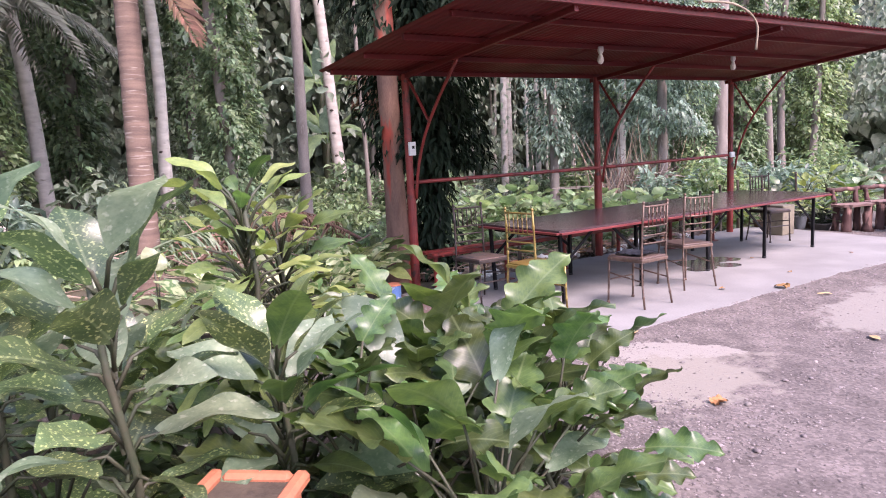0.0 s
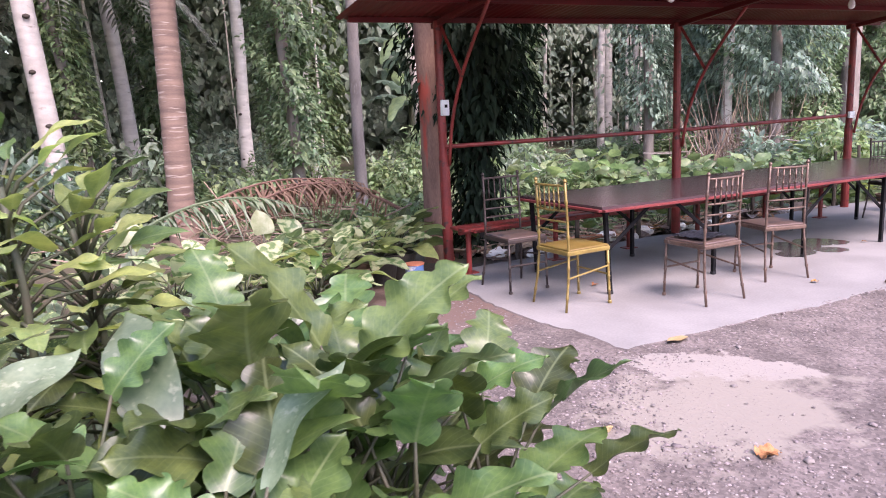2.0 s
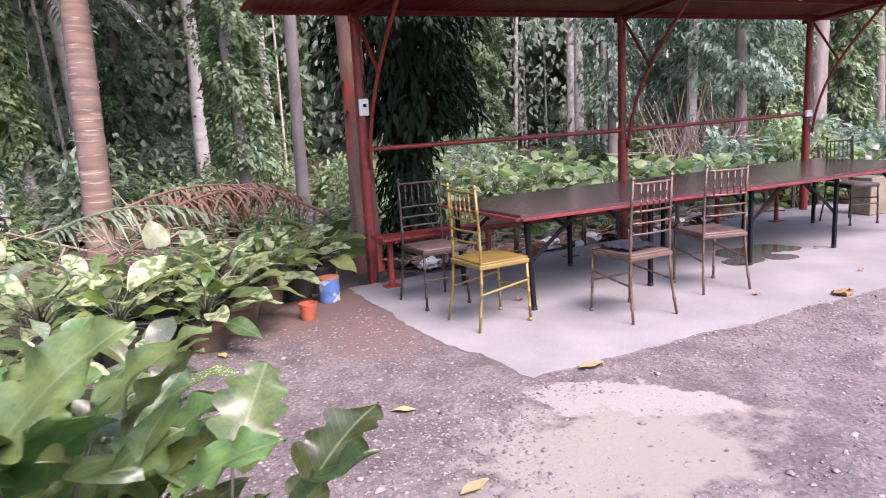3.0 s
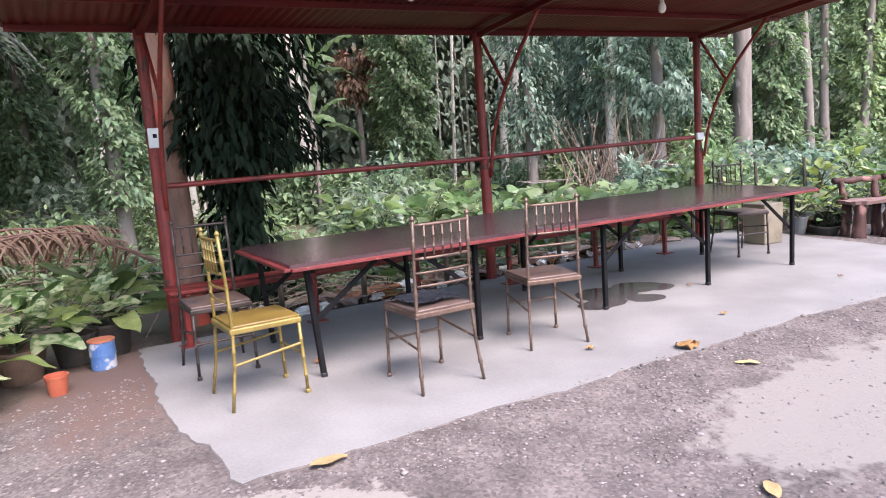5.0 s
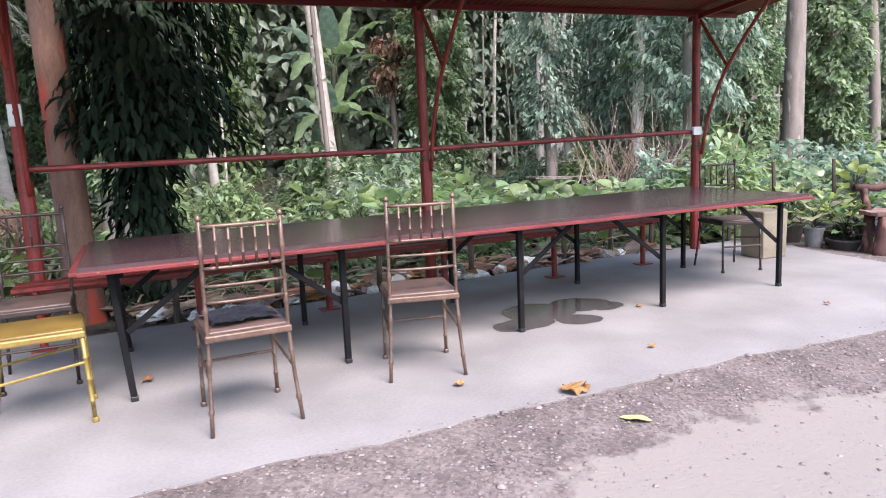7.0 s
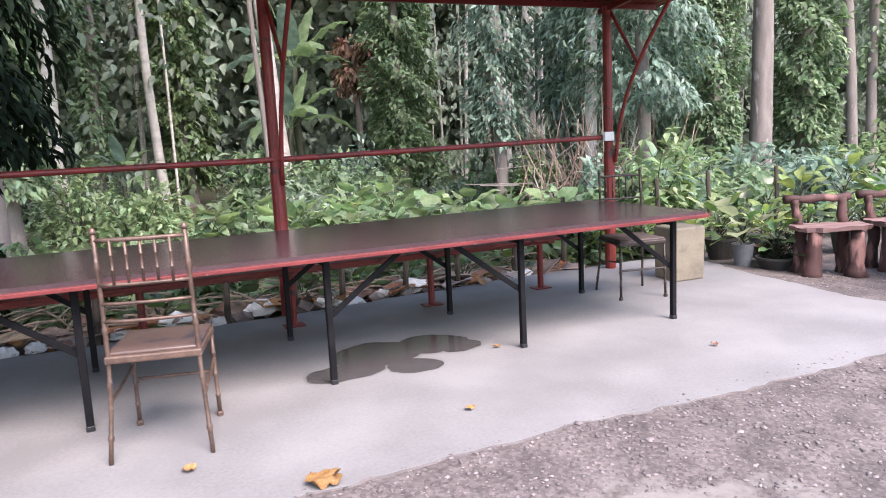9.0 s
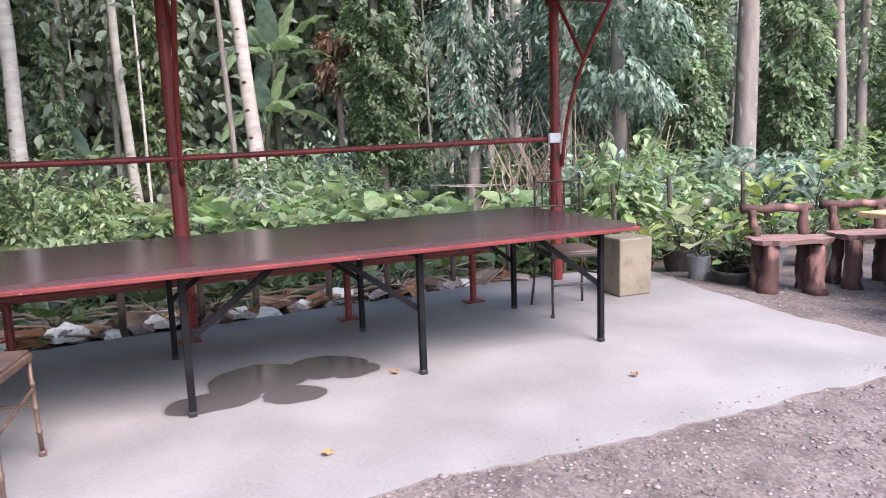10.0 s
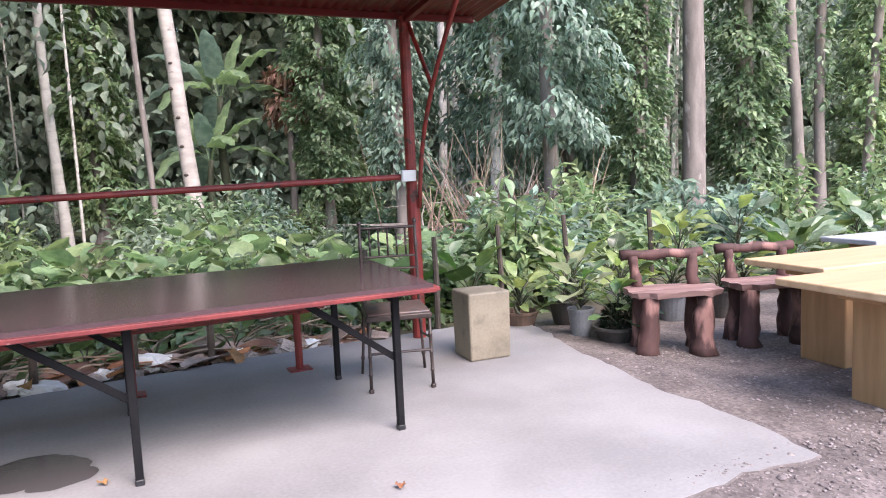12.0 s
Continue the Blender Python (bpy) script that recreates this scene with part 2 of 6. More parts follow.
def slab_material():
    """Pale concrete with stains and one wet patch beside the table."""
    m = material("concrete", (0.282, 0.268, 0.262), (0.205, 0.194, 0.19), 1.6, 0.75, bump=0.12, fine=55, c3=(0.205, 0.192, 0.19), spots=0.42, spot_scale=0.9, edge=0.25)
    n, l = m.node_tree.nodes, m.node_tree.links
    p = n["Principled BSDF"]
    old = p.inputs["Base Color"].links[0].from_socket
    geo = n.new("ShaderNodeNewGeometry")
    nz = n.new("ShaderNodeTexNoise")
    nz.inputs["Scale"].default_value, nz.inputs["Detail"].default_value = 2.6, 3
    l.new(geo.outputs["Position"], nz.inputs["Vector"])
    warp = n.new("ShaderNodeVectorMath")
    warp.operation = "MULTIPLY_ADD"
    warp.inputs[1].default_value = (0.20, 0.16, 0)
    l.new(nz.outputs["Color"], warp.inputs[0])
    l.new(geo.outputs["Position"], warp.inputs[2])
    masks = []
    for cx, cy, rx, ry in ((2.46, 0.16, 0.26, 0.17), (2.73, 0.40, 0.28, 0.29), (2.84, 0.05, 0.17, 0.15), (3.08, 0.42, 0.30, 0.22), (3.24, 0.28, 0.15, 0.15)):
        sub = n.new("ShaderNodeVectorMath")
        sub.operation = "SUBTRACT"
        sub.inputs[1].default_value = (cx + 0.10, cy + 0.08, 0)
        l.new(warp.outputs[0], sub.inputs[0])
        sc = n.new("ShaderNodeVectorMath")
        sc.operation = "MULTIPLY"
        sc.inputs[1].default_value = (1 / rx, 1 / ry, 0)
        l.new(sub.outputs[0], sc.inputs[0])
        ln = n.new("ShaderNodeVectorMath")
        ln.operation = "LENGTH"
        l.new(sc.outputs[0], ln.inputs[0])
        masks.append(ln.outputs["Value"])
    low = masks[0]
    for other in masks[1:]:
        mn = n.new("ShaderNodeMath")
        mn.operation = "MINIMUM"
        l.new(low, mn.inputs[0])
        l.new(other, mn.inputs[1])
        low = mn.outputs[0]
    ramp = n.new("ShaderNodeValToRGB")
    ramp.color_ramp.elements[0].position, ramp.color_ramp.elements[1].position = 0.90, 1.0
    ramp.color_ramp.elements[0].color, ramp.color_ramp.elements[1].color = (1, 1, 1, 1), (0, 0, 0, 1)
    l.new(low, ramp.inputs[0])
    mix = n.new("ShaderNodeMix")
    mix.data_type = "RGBA"
    l.new(ramp.outputs[0], mix.inputs["Factor"])
    l.new(old, mix.inputs[6])
    mix.inputs[7].default_value = (0.085, 0.078, 0.078, 1)
    l.new(mix.outputs[2], p.inputs["Base Color"])
    rr = n.new("ShaderNodeMapRange")
    rr.inputs["To Min"].default_value, rr.inputs["To Max"].default_value = 0.75, 0.12
    l.new(ramp.outputs[0], rr.inputs[0])
    l.new(rr.outputs[0], p.inputs["Roughness"])
    return m


def ground_material():
    """Grey-brown gravelly dirt with pale sandy patches, darker soil and moss towards the woods, and shade painted into
    the soil under the bed.
    """
    m = material("gravel_ground", (0.165, 0.135, 0.126), (0.09, 0.073, 0.068), 3.5, 0.95, bump=0.9, fine=45)
    n, l = m.node_tree.nodes, m.node_tree.links
    p = n["Principled BSDF"]
    old = p.inputs["Base Color"].links[0].from_socket
    geo = n.new("ShaderNodeNewGeometry")
    nz = n.new("ShaderNodeTexNoise")
    nz.inputs["Scale"].default_value, nz.inputs["Detail"].default_value, nz.inputs["Roughness"].default_value = 1.8, 8, 0.68
    l.new(geo.outputs["Position"], nz.inputs["Vector"])
    warp = n.new("ShaderNodeVectorMath")
    warp.operation = "MULTIPLY_ADD"
    warp.inputs[1].default_value = (1.1, 0.7, 0)
    l.new(nz.outputs["Color"], warp.inputs[0])
    l.new(geo.outputs["Position"], warp.inputs[2])

    def blob(cx, cy, rx, ry, e0, e1, turn=0.0, ragged=0.9):
        sub = n.new("ShaderNodeVectorMath")
        sub.operation = "SUBTRACT"
        sub.inputs[1].default_value = (cx + 0.55, cy + 0.35, 0)
        l.new(warp.outputs[0], sub.inputs[0])
        sc = n.new("ShaderNodeVectorMath")
        sc.operation = "MULTIPLY"
        sc.inputs[1].default_value = (1 / rx, 1 / ry, 0)
        rot = n.new("ShaderNodeVectorRotate")
        rot.rotation_type = "Z_AXIS"
        rot.inputs["Angle"].default_value = -turn
        l.new(sub.outputs[0], rot.inputs["Vector"])
        l.new(rot.outputs[0], sc.inputs[0])
        ln = n.new("ShaderNodeVectorMath")
        ln.operation = "LENGTH"
        l.new(sc.outputs[0], ln.inputs[0])
        r = n.new("ShaderNodeMapRange")
        r.inputs["From Min"].default_value, r.inputs["From Max"].default_value = e0, e1
        r.inputs["To Min"].default_value, r.inputs["To Max"].default_value = 1, 0
        nz = n.new("ShaderNodeTexNoise")
        nz.inputs["Scale"].default_value, nz.inputs["Detail"].default_value = 7.0, 6.0
        l.new(geo.outputs["Position"], nz.inputs["Vector"])
        rag = n.new("ShaderNodeMath")
        rag.operation = "MULTIPLY_ADD"
        rag.inputs[1].default_value = ragged
        l.new(nz.outputs["Fac"], rag.inputs[0])
        low = n.new("ShaderNodeMath")
        low.operation = "ADD"
        low.inputs[1].default_value = -ragged / 2
        l.new(ln.outputs["Value"], low.inputs[0])
        l.new(low.outputs[0], rag.inputs[2])
        l.new(rag.outputs[0], r.inputs[0])
        return r.outputs[0]

    def over(base, fac, colour):
        mix = n.new("ShaderNodeMix")
        mix.data_type = "RGBA"
        l.new(fac, mix.inputs["Factor"])
        l.new(base, mix.inputs[6])
        mix.inputs[7].default_value = (*colour, 1)
        return mix.outputs[2]

    vor = n.new("ShaderNodeTexVoronoi")
    vor.inputs["Scale"].default_value = 62.0
    l.new(geo.outputs["Position"], vor.inputs["Vector"])
    grey = n.new("ShaderNodeRGBToBW")
    l.new(vor.outputs["Color"], grey.inputs[0])
    spread = n.new("ShaderNodeMapRange")
    spread.inputs["To Min"].default_value, spread.inputs["To Max"].default_value = 0.60, 1.45
    l.new(grey.outputs[0], spread.inputs[0])
    stones = n.new("ShaderNodeHueSaturation")
    l.new(spread.outputs[0], stones.inputs["Value"])
    l.new(old, stones.inputs["Color"])
    old = stones.outputs[0]
    col = over(old, blob(-0.88, -1.95, 0.80, 0.52, 0.70, 1.05, ragged=1.7), (0.225, 0.197, 0.168))
    col = over(col, blob(-0.50, -1.60, 0.64, 0.18, 0.92, 1.02, turn=-0.52, ragged=0.5), (0.255, 0.226, 0.204))
    col = over(col, blob(2.3, -2.2, 1.3, 0.58, 0.90, 1.05), (0.222, 0.197, 0.178))
    # bed soil, coloured extra dark to stand for shade between the leaves
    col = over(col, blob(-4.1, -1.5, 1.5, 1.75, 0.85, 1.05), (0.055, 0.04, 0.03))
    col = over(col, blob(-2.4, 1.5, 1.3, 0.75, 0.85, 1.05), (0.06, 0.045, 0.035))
    col = over(col, blob(-1.15, 1.0, 0.5, 1.2, 0.7, 1.2), (0.14, 0.09, 0.075))
    sep = n.new("ShaderNodeSeparateXYZ")
    l.new(warp.outputs[0], sep.inputs[0])
    far = n.new("ShaderNodeMapRange")
    far.inputs["From Min"].default_value, far.inputs["From Max"].default_value = 2.2, 3.0
    l.new(sep.outputs["Y"], far.inputs[0])
    col = over(col, far.outputs[0], (0.085, 0.07, 0.045))
    moss = n.new("ShaderNodeTexNoise")
    moss.inputs["Scale"].default_value, moss.inputs["Detail"].default_value = 0.8, 6
    l.new(geo.outputs["Position"], moss.inputs["Vector"])
    mr = n.new("ShaderNodeMapRange")
    mr.inputs["From Min"].default_value, mr.inputs["From Max"].default_value = 0.5, 0.62
    l.new(moss.outputs["Fac"], mr.inputs[0])
    mm = n.new("ShaderNodeMath")
    mm.operation = "MULTIPLY"
    l.new(mr.outputs[0], mm.inputs[0])
    l.new(far.outputs[0], mm.inputs[1])
    col = over(col, mm.outputs[0], (0.07, 0.11, 0.035))
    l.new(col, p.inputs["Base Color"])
    return m


M_SLAB = slab_material()
M_GROUND = ground_material()


# ---- mesh helpers ----
def link_mesh(name, verts, faces, mat, parent=None, smooth=False):
    me = bpy.data.meshes.new(name)
    me.from_pydata([tuple(v) for v in verts], [], faces)
    if smooth:
        me.polygons.foreach_set("use_smooth", [True] * len(me.polygons))
    me.materials.append(mat)
    ob = new(name, me)
    ob.parent = parent
    return ob


def part(name, bm, mat, parent=None, label="", smooth=False):
    """Links a bmesh as one mesh object under a thing or a part."""
    me = bpy.data.meshes.new(name)
    bmesh.ops.recalc_face_normals(bm, faces=bm.faces)
    bm.to_mesh(me)
    bm.free()
    if smooth:
        me.polygons.foreach_set("use_smooth", [True] * len(me.polygons))
    me.materials.append(mat)
    ob = new(name, me)
    ob.parent = parent
    if label:
        ob["label"] = label
    return ob


def shared(name, source, parent, m):
    """One more object on the mesh of source, under parent, at the local pose m."""
    ob = new(name, source.data)
    ob.parent = parent
    ob.matrix_local = m
    return ob


def thing(name, m, label, category, group="", kind=""):
    ob = new(name)
    ob.empty_display_size = 0.1
    ob.matrix_world = m
    return tagged(ob, label, category, group, kind)


def box(bm, c, s, bevel=0.004, m=None, segments=1):
    made = bmesh.ops.create_cube(bm, size=1, matrix=Matrix.Translation(c) @ Matrix.Diagonal((*s, 1)))
    verts = made["verts"]
    if bevel:
        edges = list({e for v in verts for e in v.link_edges})
        out = bmesh.ops.bevel(bm, geom=edges, offset=bevel, segments=segments, affect="EDGES", profile=0.5)
        verts = list({v for f in out["faces"] for v in f.verts} | {v for v in verts if v.is_valid})
    if m is not None:
        bmesh.ops.transform(bm, matrix=m, verts=verts)
    return bm


def tube(bm, pts, radii, seg=8, cap=True):
    """A tube through pts with a radius at each."""
    pts = [Vector(p) for p in pts]
    if not isinstance(radii, (list, tuple)):
        radii = [radii] * len(pts)
    rings = []
    side = None
    for i, p in enumerate(pts):
        d = (pts[min(i + 1, len(pts) - 1)] - pts[max(i - 1, 0)]).normalized()
        if side is None:
            side = d.orthogonal().normalized()
        side = (side - d * side.dot(d)).normalized()
        up = d.cross(side)
        rings.append([bm.verts.new(p + (side * math.cos(2 * math.pi * k / seg) + up * math.sin(2 * math.pi * k / seg)) * radii[i]) for k in range(seg)])
    for a, b in zip(rings, rings[1:]):
        for k in range(seg):
            bm.faces.new((a[k], a[(k + 1) % seg], b[(k + 1) % seg], b[k]))
    if cap:
        bm.faces.new(rings[0][::-1])
        bm.faces.new(rings[-1])
    return bm


def rod(name, a, b, r, mat, parent, seg=8, label="", rings=0):
    """A round bar from a to b; rings: bamboo-like nodes along it."""
    a, b = Vector(a), Vector(b)
    if not rings:
        return part(name, tube(bmesh.new(), [a, b], r, seg), mat, parent, label, smooth=False)
    pts, rad = [a], [r]
    for i in range(1, rings + 1):
        f = i / (rings + 1)
        for df, k in ((-0.016, 1.0), (-0.006, 1.32), (0.006, 1.32), (0.016, 1.0)):
            pts.append(a.lerp(b, f + df))
            rad.append(r * k)
    pts.append(b)
    rad.append(r)
    return part(name, tube(bmesh.new(), pts, rad, seg), mat, parent, label, smooth=True)


def bar(name, a, b, w, h, mat, parent, label="", bevel=0.003):
    """A square bar from a to b."""
    a, b = Vector(a), Vector(b)
    d = b - a
    bm = box(bmesh.new(), (0, 0, d.length / 2), (w, h, d.length), bevel)
    bmesh.ops.transform(bm, matrix=Matrix.Translation(a) @ d.to_track_quat("Z", "Y").to_matrix().to_4x4(), verts=bm.verts)
    return part(name, bm, mat, parent, label)


def lathe(bm, profile, seg=20):
    """Revolves (radius, height) pairs round z."""
    rings = [[bm.verts.new((r * math.cos(2 * math.pi * k / seg), r * math.sin(2 * math.pi * k / seg), z)) for k in range(seg)] for r, z in profile]
    for a, b in zip(rings, rings[1:]):
        for k in range(seg):
            bm.faces.new((a[k], a[(k + 1) % seg], b[(k + 1) % seg], b[k]))
    bm.faces.new(rings[0][::-1])
    bm.faces.new(rings[-1])
    return bm


# small leaf of six triangles, folded along its rib
LEAF_V = np.array([(0, 0, 0), (0.40, 0.22, 0.06), (0.46, 0.52, 0.10), (0, 1.0, -0.16), (-0.46, 0.52, 0.10), (-0.40, 0.22, 0.06), (0, 0.45, 0.0)])
LEAF_F = np.array([(0, 1, 6), (1, 2, 6), (2, 3, 6), (0, 6, 5), (6, 4, 5), (6, 3, 4)])


def unit(v):
    return v / np.maximum(np.linalg.norm(v, axis=1, keepdims=True), 1e-6)


def leaves(name, pos, way, up, length, width, mat, parent=None):
    """Many small leaves in one mesh: place, direction, rough normal, length and width of each."""
    n = len(pos)
    y = unit(way)
    x = unit(np.cross(y, up))
    z = np.cross(x, y)
    lw = np.broadcast_to(np.asarray(length, float), (n,))[:, None, None]
    ww = np.broadcast_to(np.asarray(width, float), (n,))[:, None, None]
    v = pos[:, None, :] + LEAF_V[None, :, 0:1] * ww * x[:, None, :] + LEAF_V[None, :, 1:2] * lw * y[:, None, :] + LEAF_V[None, :, 2:3] * lw * z[:, None, :]
    f = (LEAF_F[None] + 7 * np.arange(n)[:, None, None]).reshape(-1, 3)
    me = bpy.data.meshes.new(name)
    me.vertices.add(7 * n)
    me.vertices.foreach_set("co", v.reshape(-1).astype(np.float32))
    me.loops.add(18 * n)
    me.loops.foreach_set("vertex_index", f.reshape(-1).astype(np.int32))
    me.polygons.add(6 * n)
    me.polygons.foreach_set("loop_start", (3 * np.arange(6 * n)).astype(np.int32))
    me.update(calc_edges=True)
    me.materials.append(mat)
    ob = new(name, me)
    ob.parent = parent
    return ob


def trunk_mesh(name, base, top, r0, r1, mat, parent, bend=0.15, seg=12, rough=0.06, steps=14, seed=0):
    """A tapered, slightly bent and uneven trunk with a flared foot."""
    g = np.random.default_rng(seed)
    base, top = np.array(base, float), np.array(top, float)
    ph = g.uniform(0, 6.28, 2)
    verts, faces = [], []
    for i in range(steps + 1):
        f = i / steps
        c = base * (1 - f) + top * f + np.array([math.sin(f * 5 + ph[0]) - math.sin(ph[0]), math.sin(f * 4 + ph[1]) - math.sin(ph[1]), 0]) * bend * min(1, f * 3)
        r = (r0 * (1 - f) + r1 * f) * (1 + 0.35 * math.exp(-f * 25))
        for k in range(seg):
            a = 2 * math.pi * k / seg
            rr = r * (1 + g.uniform(-rough, rough))
            verts.append((c[0] + rr * math.cos(a), c[1] + rr * math.sin(a), c[2]))
    for i in range(steps):
        for k in range(seg):
            faces.append((i * seg + k, i * seg + (k + 1) % seg, (i + 1) * seg + (k + 1) % seg, (i + 1) * seg + k))
    return link_mesh(name, verts, faces, mat, parent, smooth=True)

# ---- ground and slab ----
GZ = -0.07


def ground_height(x, y):
    d = max(-0.9 - x, x - 6.3, -1.15 - y, 0.0)
    h = (GZ if y > 1.7 else -0.004 - 0.055 * min(1.0, d / 0.9)) + 0.010 * math.sin(x * 1.3 + 0.5) * math.sin(y * 1.1) * min(1.0, d) + 0.006 * noise.noise((x * 3, y * 3, 0))
    if y > 2.0:
        h += -0.10 * min(1, (y - 2.0) / 1.5) + 0.05 * noise.noise((x * 0.6, y * 0.6, 2))
    return h


def build_ground():
    """One sheet that reaches the horizon, finer near the slab."""
    def ticks(lo, hi, step):
        out = [-900, -300, -120, -60, -35]
        out += list(np.arange(lo, hi, step))
        out += [hi, hi + 8, hi + 25, 120, 300, 900]
        return [float(v) for v in out]
    xs, ys = ticks(-12.0, 14.0, 0.2), ticks(-10.0, 8.0, 0.2)
    verts = [(x, y, ground_height(x, y) if abs(x) < 40 and abs(y) < 40 else GZ - 0.1) for y in ys for x in xs]
    nx = len(xs)
    faces = [(j * nx + i, j * nx + i + 1, (j + 1) * nx + i + 1, (j + 1) * nx + i) for j in range(len(ys) - 1) for i in range(nx - 1)]
    ob = link_mesh("ground", verts, faces, M_GROUND, smooth=True)
    return tagged(ob, "grey-brown gravelly dirt ground with pale sandy patches", "ground", kind="structure")


build_ground()


def build_slab():
    """Poured concrete pad with an uneven hand-made edge."""
    corners = [(-0.86, 1.62), (-0.93, -0.1), (-0.80, -1.10), (1.0, -1.13), (3.0, -1.14), (4.4, -1.22), (6.16, -1.26), (6.26, -0.2), (6.40, 0.8), (6.66, 1.95), (5.0, 1.98), (2.6, 1.80), (0.4, 1.70)]
    rim = []
    for i, a in enumerate(corners):
        a, b = Vector(a), Vector(corners[(i + 1) % len(corners)])
        steps = max(2, int((b - a).length / 0.07))
        for k in range(steps):
            p = a.lerp(b, k / steps)
            w = 0.042 * noise.noise((p.x * 2.2, p.y * 2.2, 5)) + 0.034 * noise.noise((p.x * 9, p.y * 9, 1))
            d = (b - a).normalized()
            rim.append((p.x - d.y * w, p.y + d.x * w))
    n = len(rim)
    cx, cy = 2.7, 0.3
    verts = []
    for grow, z in ((0.0, 0.0), (0.006, -0.004), (0.02, -0.03), (0.03, -0.13)):
        for x, y in rim:
            d = Vector((x - cx, y - cy)).normalized()
            verts.append((x + d.x * grow, y + d.y * grow, z))
    faces = [tuple(range(n - 1, -1, -1))]
    for r in range(3):
        for k in range(n):
            faces.append((r * n + k, (r + 1) * n + k, (r + 1) * n + (k + 1) % n, r * n + (k + 1) % n))
    bm = bmesh.new()
    vs = [bm.verts.new(v) for v in verts]
    for f in faces:
        bm.faces.new([vs[i] for i in f])
    ob = part("floor", bm, M_SLAB)
    ob.data.materials.append(M_DIRTEDGE)
    for f in ob.data.polygons:
        f.material_index = 0 if f.normal.z > 0.95 else 1
    return tagged(ob, "pale grey poured concrete slab with a wet stain", "floor", kind="structure")


build_slab()


def build_gravel():
    """Loose stones strewn over the dirt beside the slab."""
    g = np.random.default_rng(11)
    n = 42000
    base = np.array([(1, 0, 0), (-1, 0, 0), (0, 1, 0), (0, -1, 0), (0, 0, 1), (0, 0, -1), (.6, .6, .55), (-.6, .6, .5), (.6, -.6, .5), (-.6, -.6, .55)])
    tris = np.array([(0, 6, 4), (6, 2, 4), (2, 7, 4), (7, 1, 4), (1, 9, 4), (9, 3, 4), (3, 8, 4), (8, 0, 4), (0, 2, 6), (2, 1, 7), (1, 3, 9), (3, 0, 8)])
    x = g.uniform(-4.6, 8.6, n)
    y = -1.1 - np.abs(g.normal(0, 1.2, n))
    side = g.random(n) < 0.22
    x = np.where(side, g.uniform(-3.2, -0.95, n), x)
    y = np.where(side, g.uniform(-3.0, 0.9, n), y)
    side2 = g.random(n) < 0.18
    x = np.where(side2, g.uniform(6.4, 9.5, n), x)
    y = np.where(side2, g.uniform(-2.5, 0.6, n), y)
    r = 0.003 + 0.0085 * g.random(n) ** 2.6 + (g.random(n) < 0.006) * 0.013
    trodden = (((x + 0.45) / 0.85) ** 2 + ((y + 1.95) / 0.5) ** 2 < 1) | (((x - 2.3) / 1.3) ** 2 + ((y + 2.2) / 0.58) ** 2 < 1)
    r = np.where(trodden & (g.random(n) < 0.85), 0.0022, r)
    rot = g.uniform(0, 6.28, n)
    jit = g.uniform(0.7, 1.25, (n, 10, 1))
    v = base[None] * jit * r[:, None, None] * np.array([1.25, 0.9, 0.6])
    c, s = np.cos(rot)[:, None], np.sin(rot)[:, None]
    vx, vy = v[..., 0] * c - v[..., 1] * s, v[..., 0] * s + v[..., 1] * c
    gz = np.array([ground_height(a, b) for a, b in zip(x, y)])
    out = np.stack([vx + x[:, None], vy + y[:, None], v[..., 2] + gz[:, None] + r[:, None] * 0.15], -1)
    f = (tris[None] + 10 * np.arange(n)[:, None, None]).reshape(-1, 3)
    me = bpy.data.meshes.new("gravel")
    me.vertices.add(10 * n)
    me.vertices.foreach_set("co", out.reshape(-1).astype(np.float32))
    me.loops.add(36 * n)
    me.loops.foreach_set("vertex_index", f.reshape(-1).astype(np.int32))
    me.polygons.add(12 * n)
    me.polygons.foreach_set("loop_start", (3 * np.arange(12 * n)).astype(np.int32))
    me.update(calc_edges=True)
    me.materials.append(M_STONE)
    tagged(new("gravel", me), "loose grey and pale gravel on the dirt", "gravel", kind="stuff")


build_gravel()

# ---- the open pavilion ----
ROOF_X0, ROOF_X1, ROOF_Y0, ROOF_Y1 = -1.5, 6.35, -0.85, 1.95


def roof_z(y, x=2.5):
    return 2.42 + (1.95 - y) * 0.095 + 0.012 * (x - 2.5)


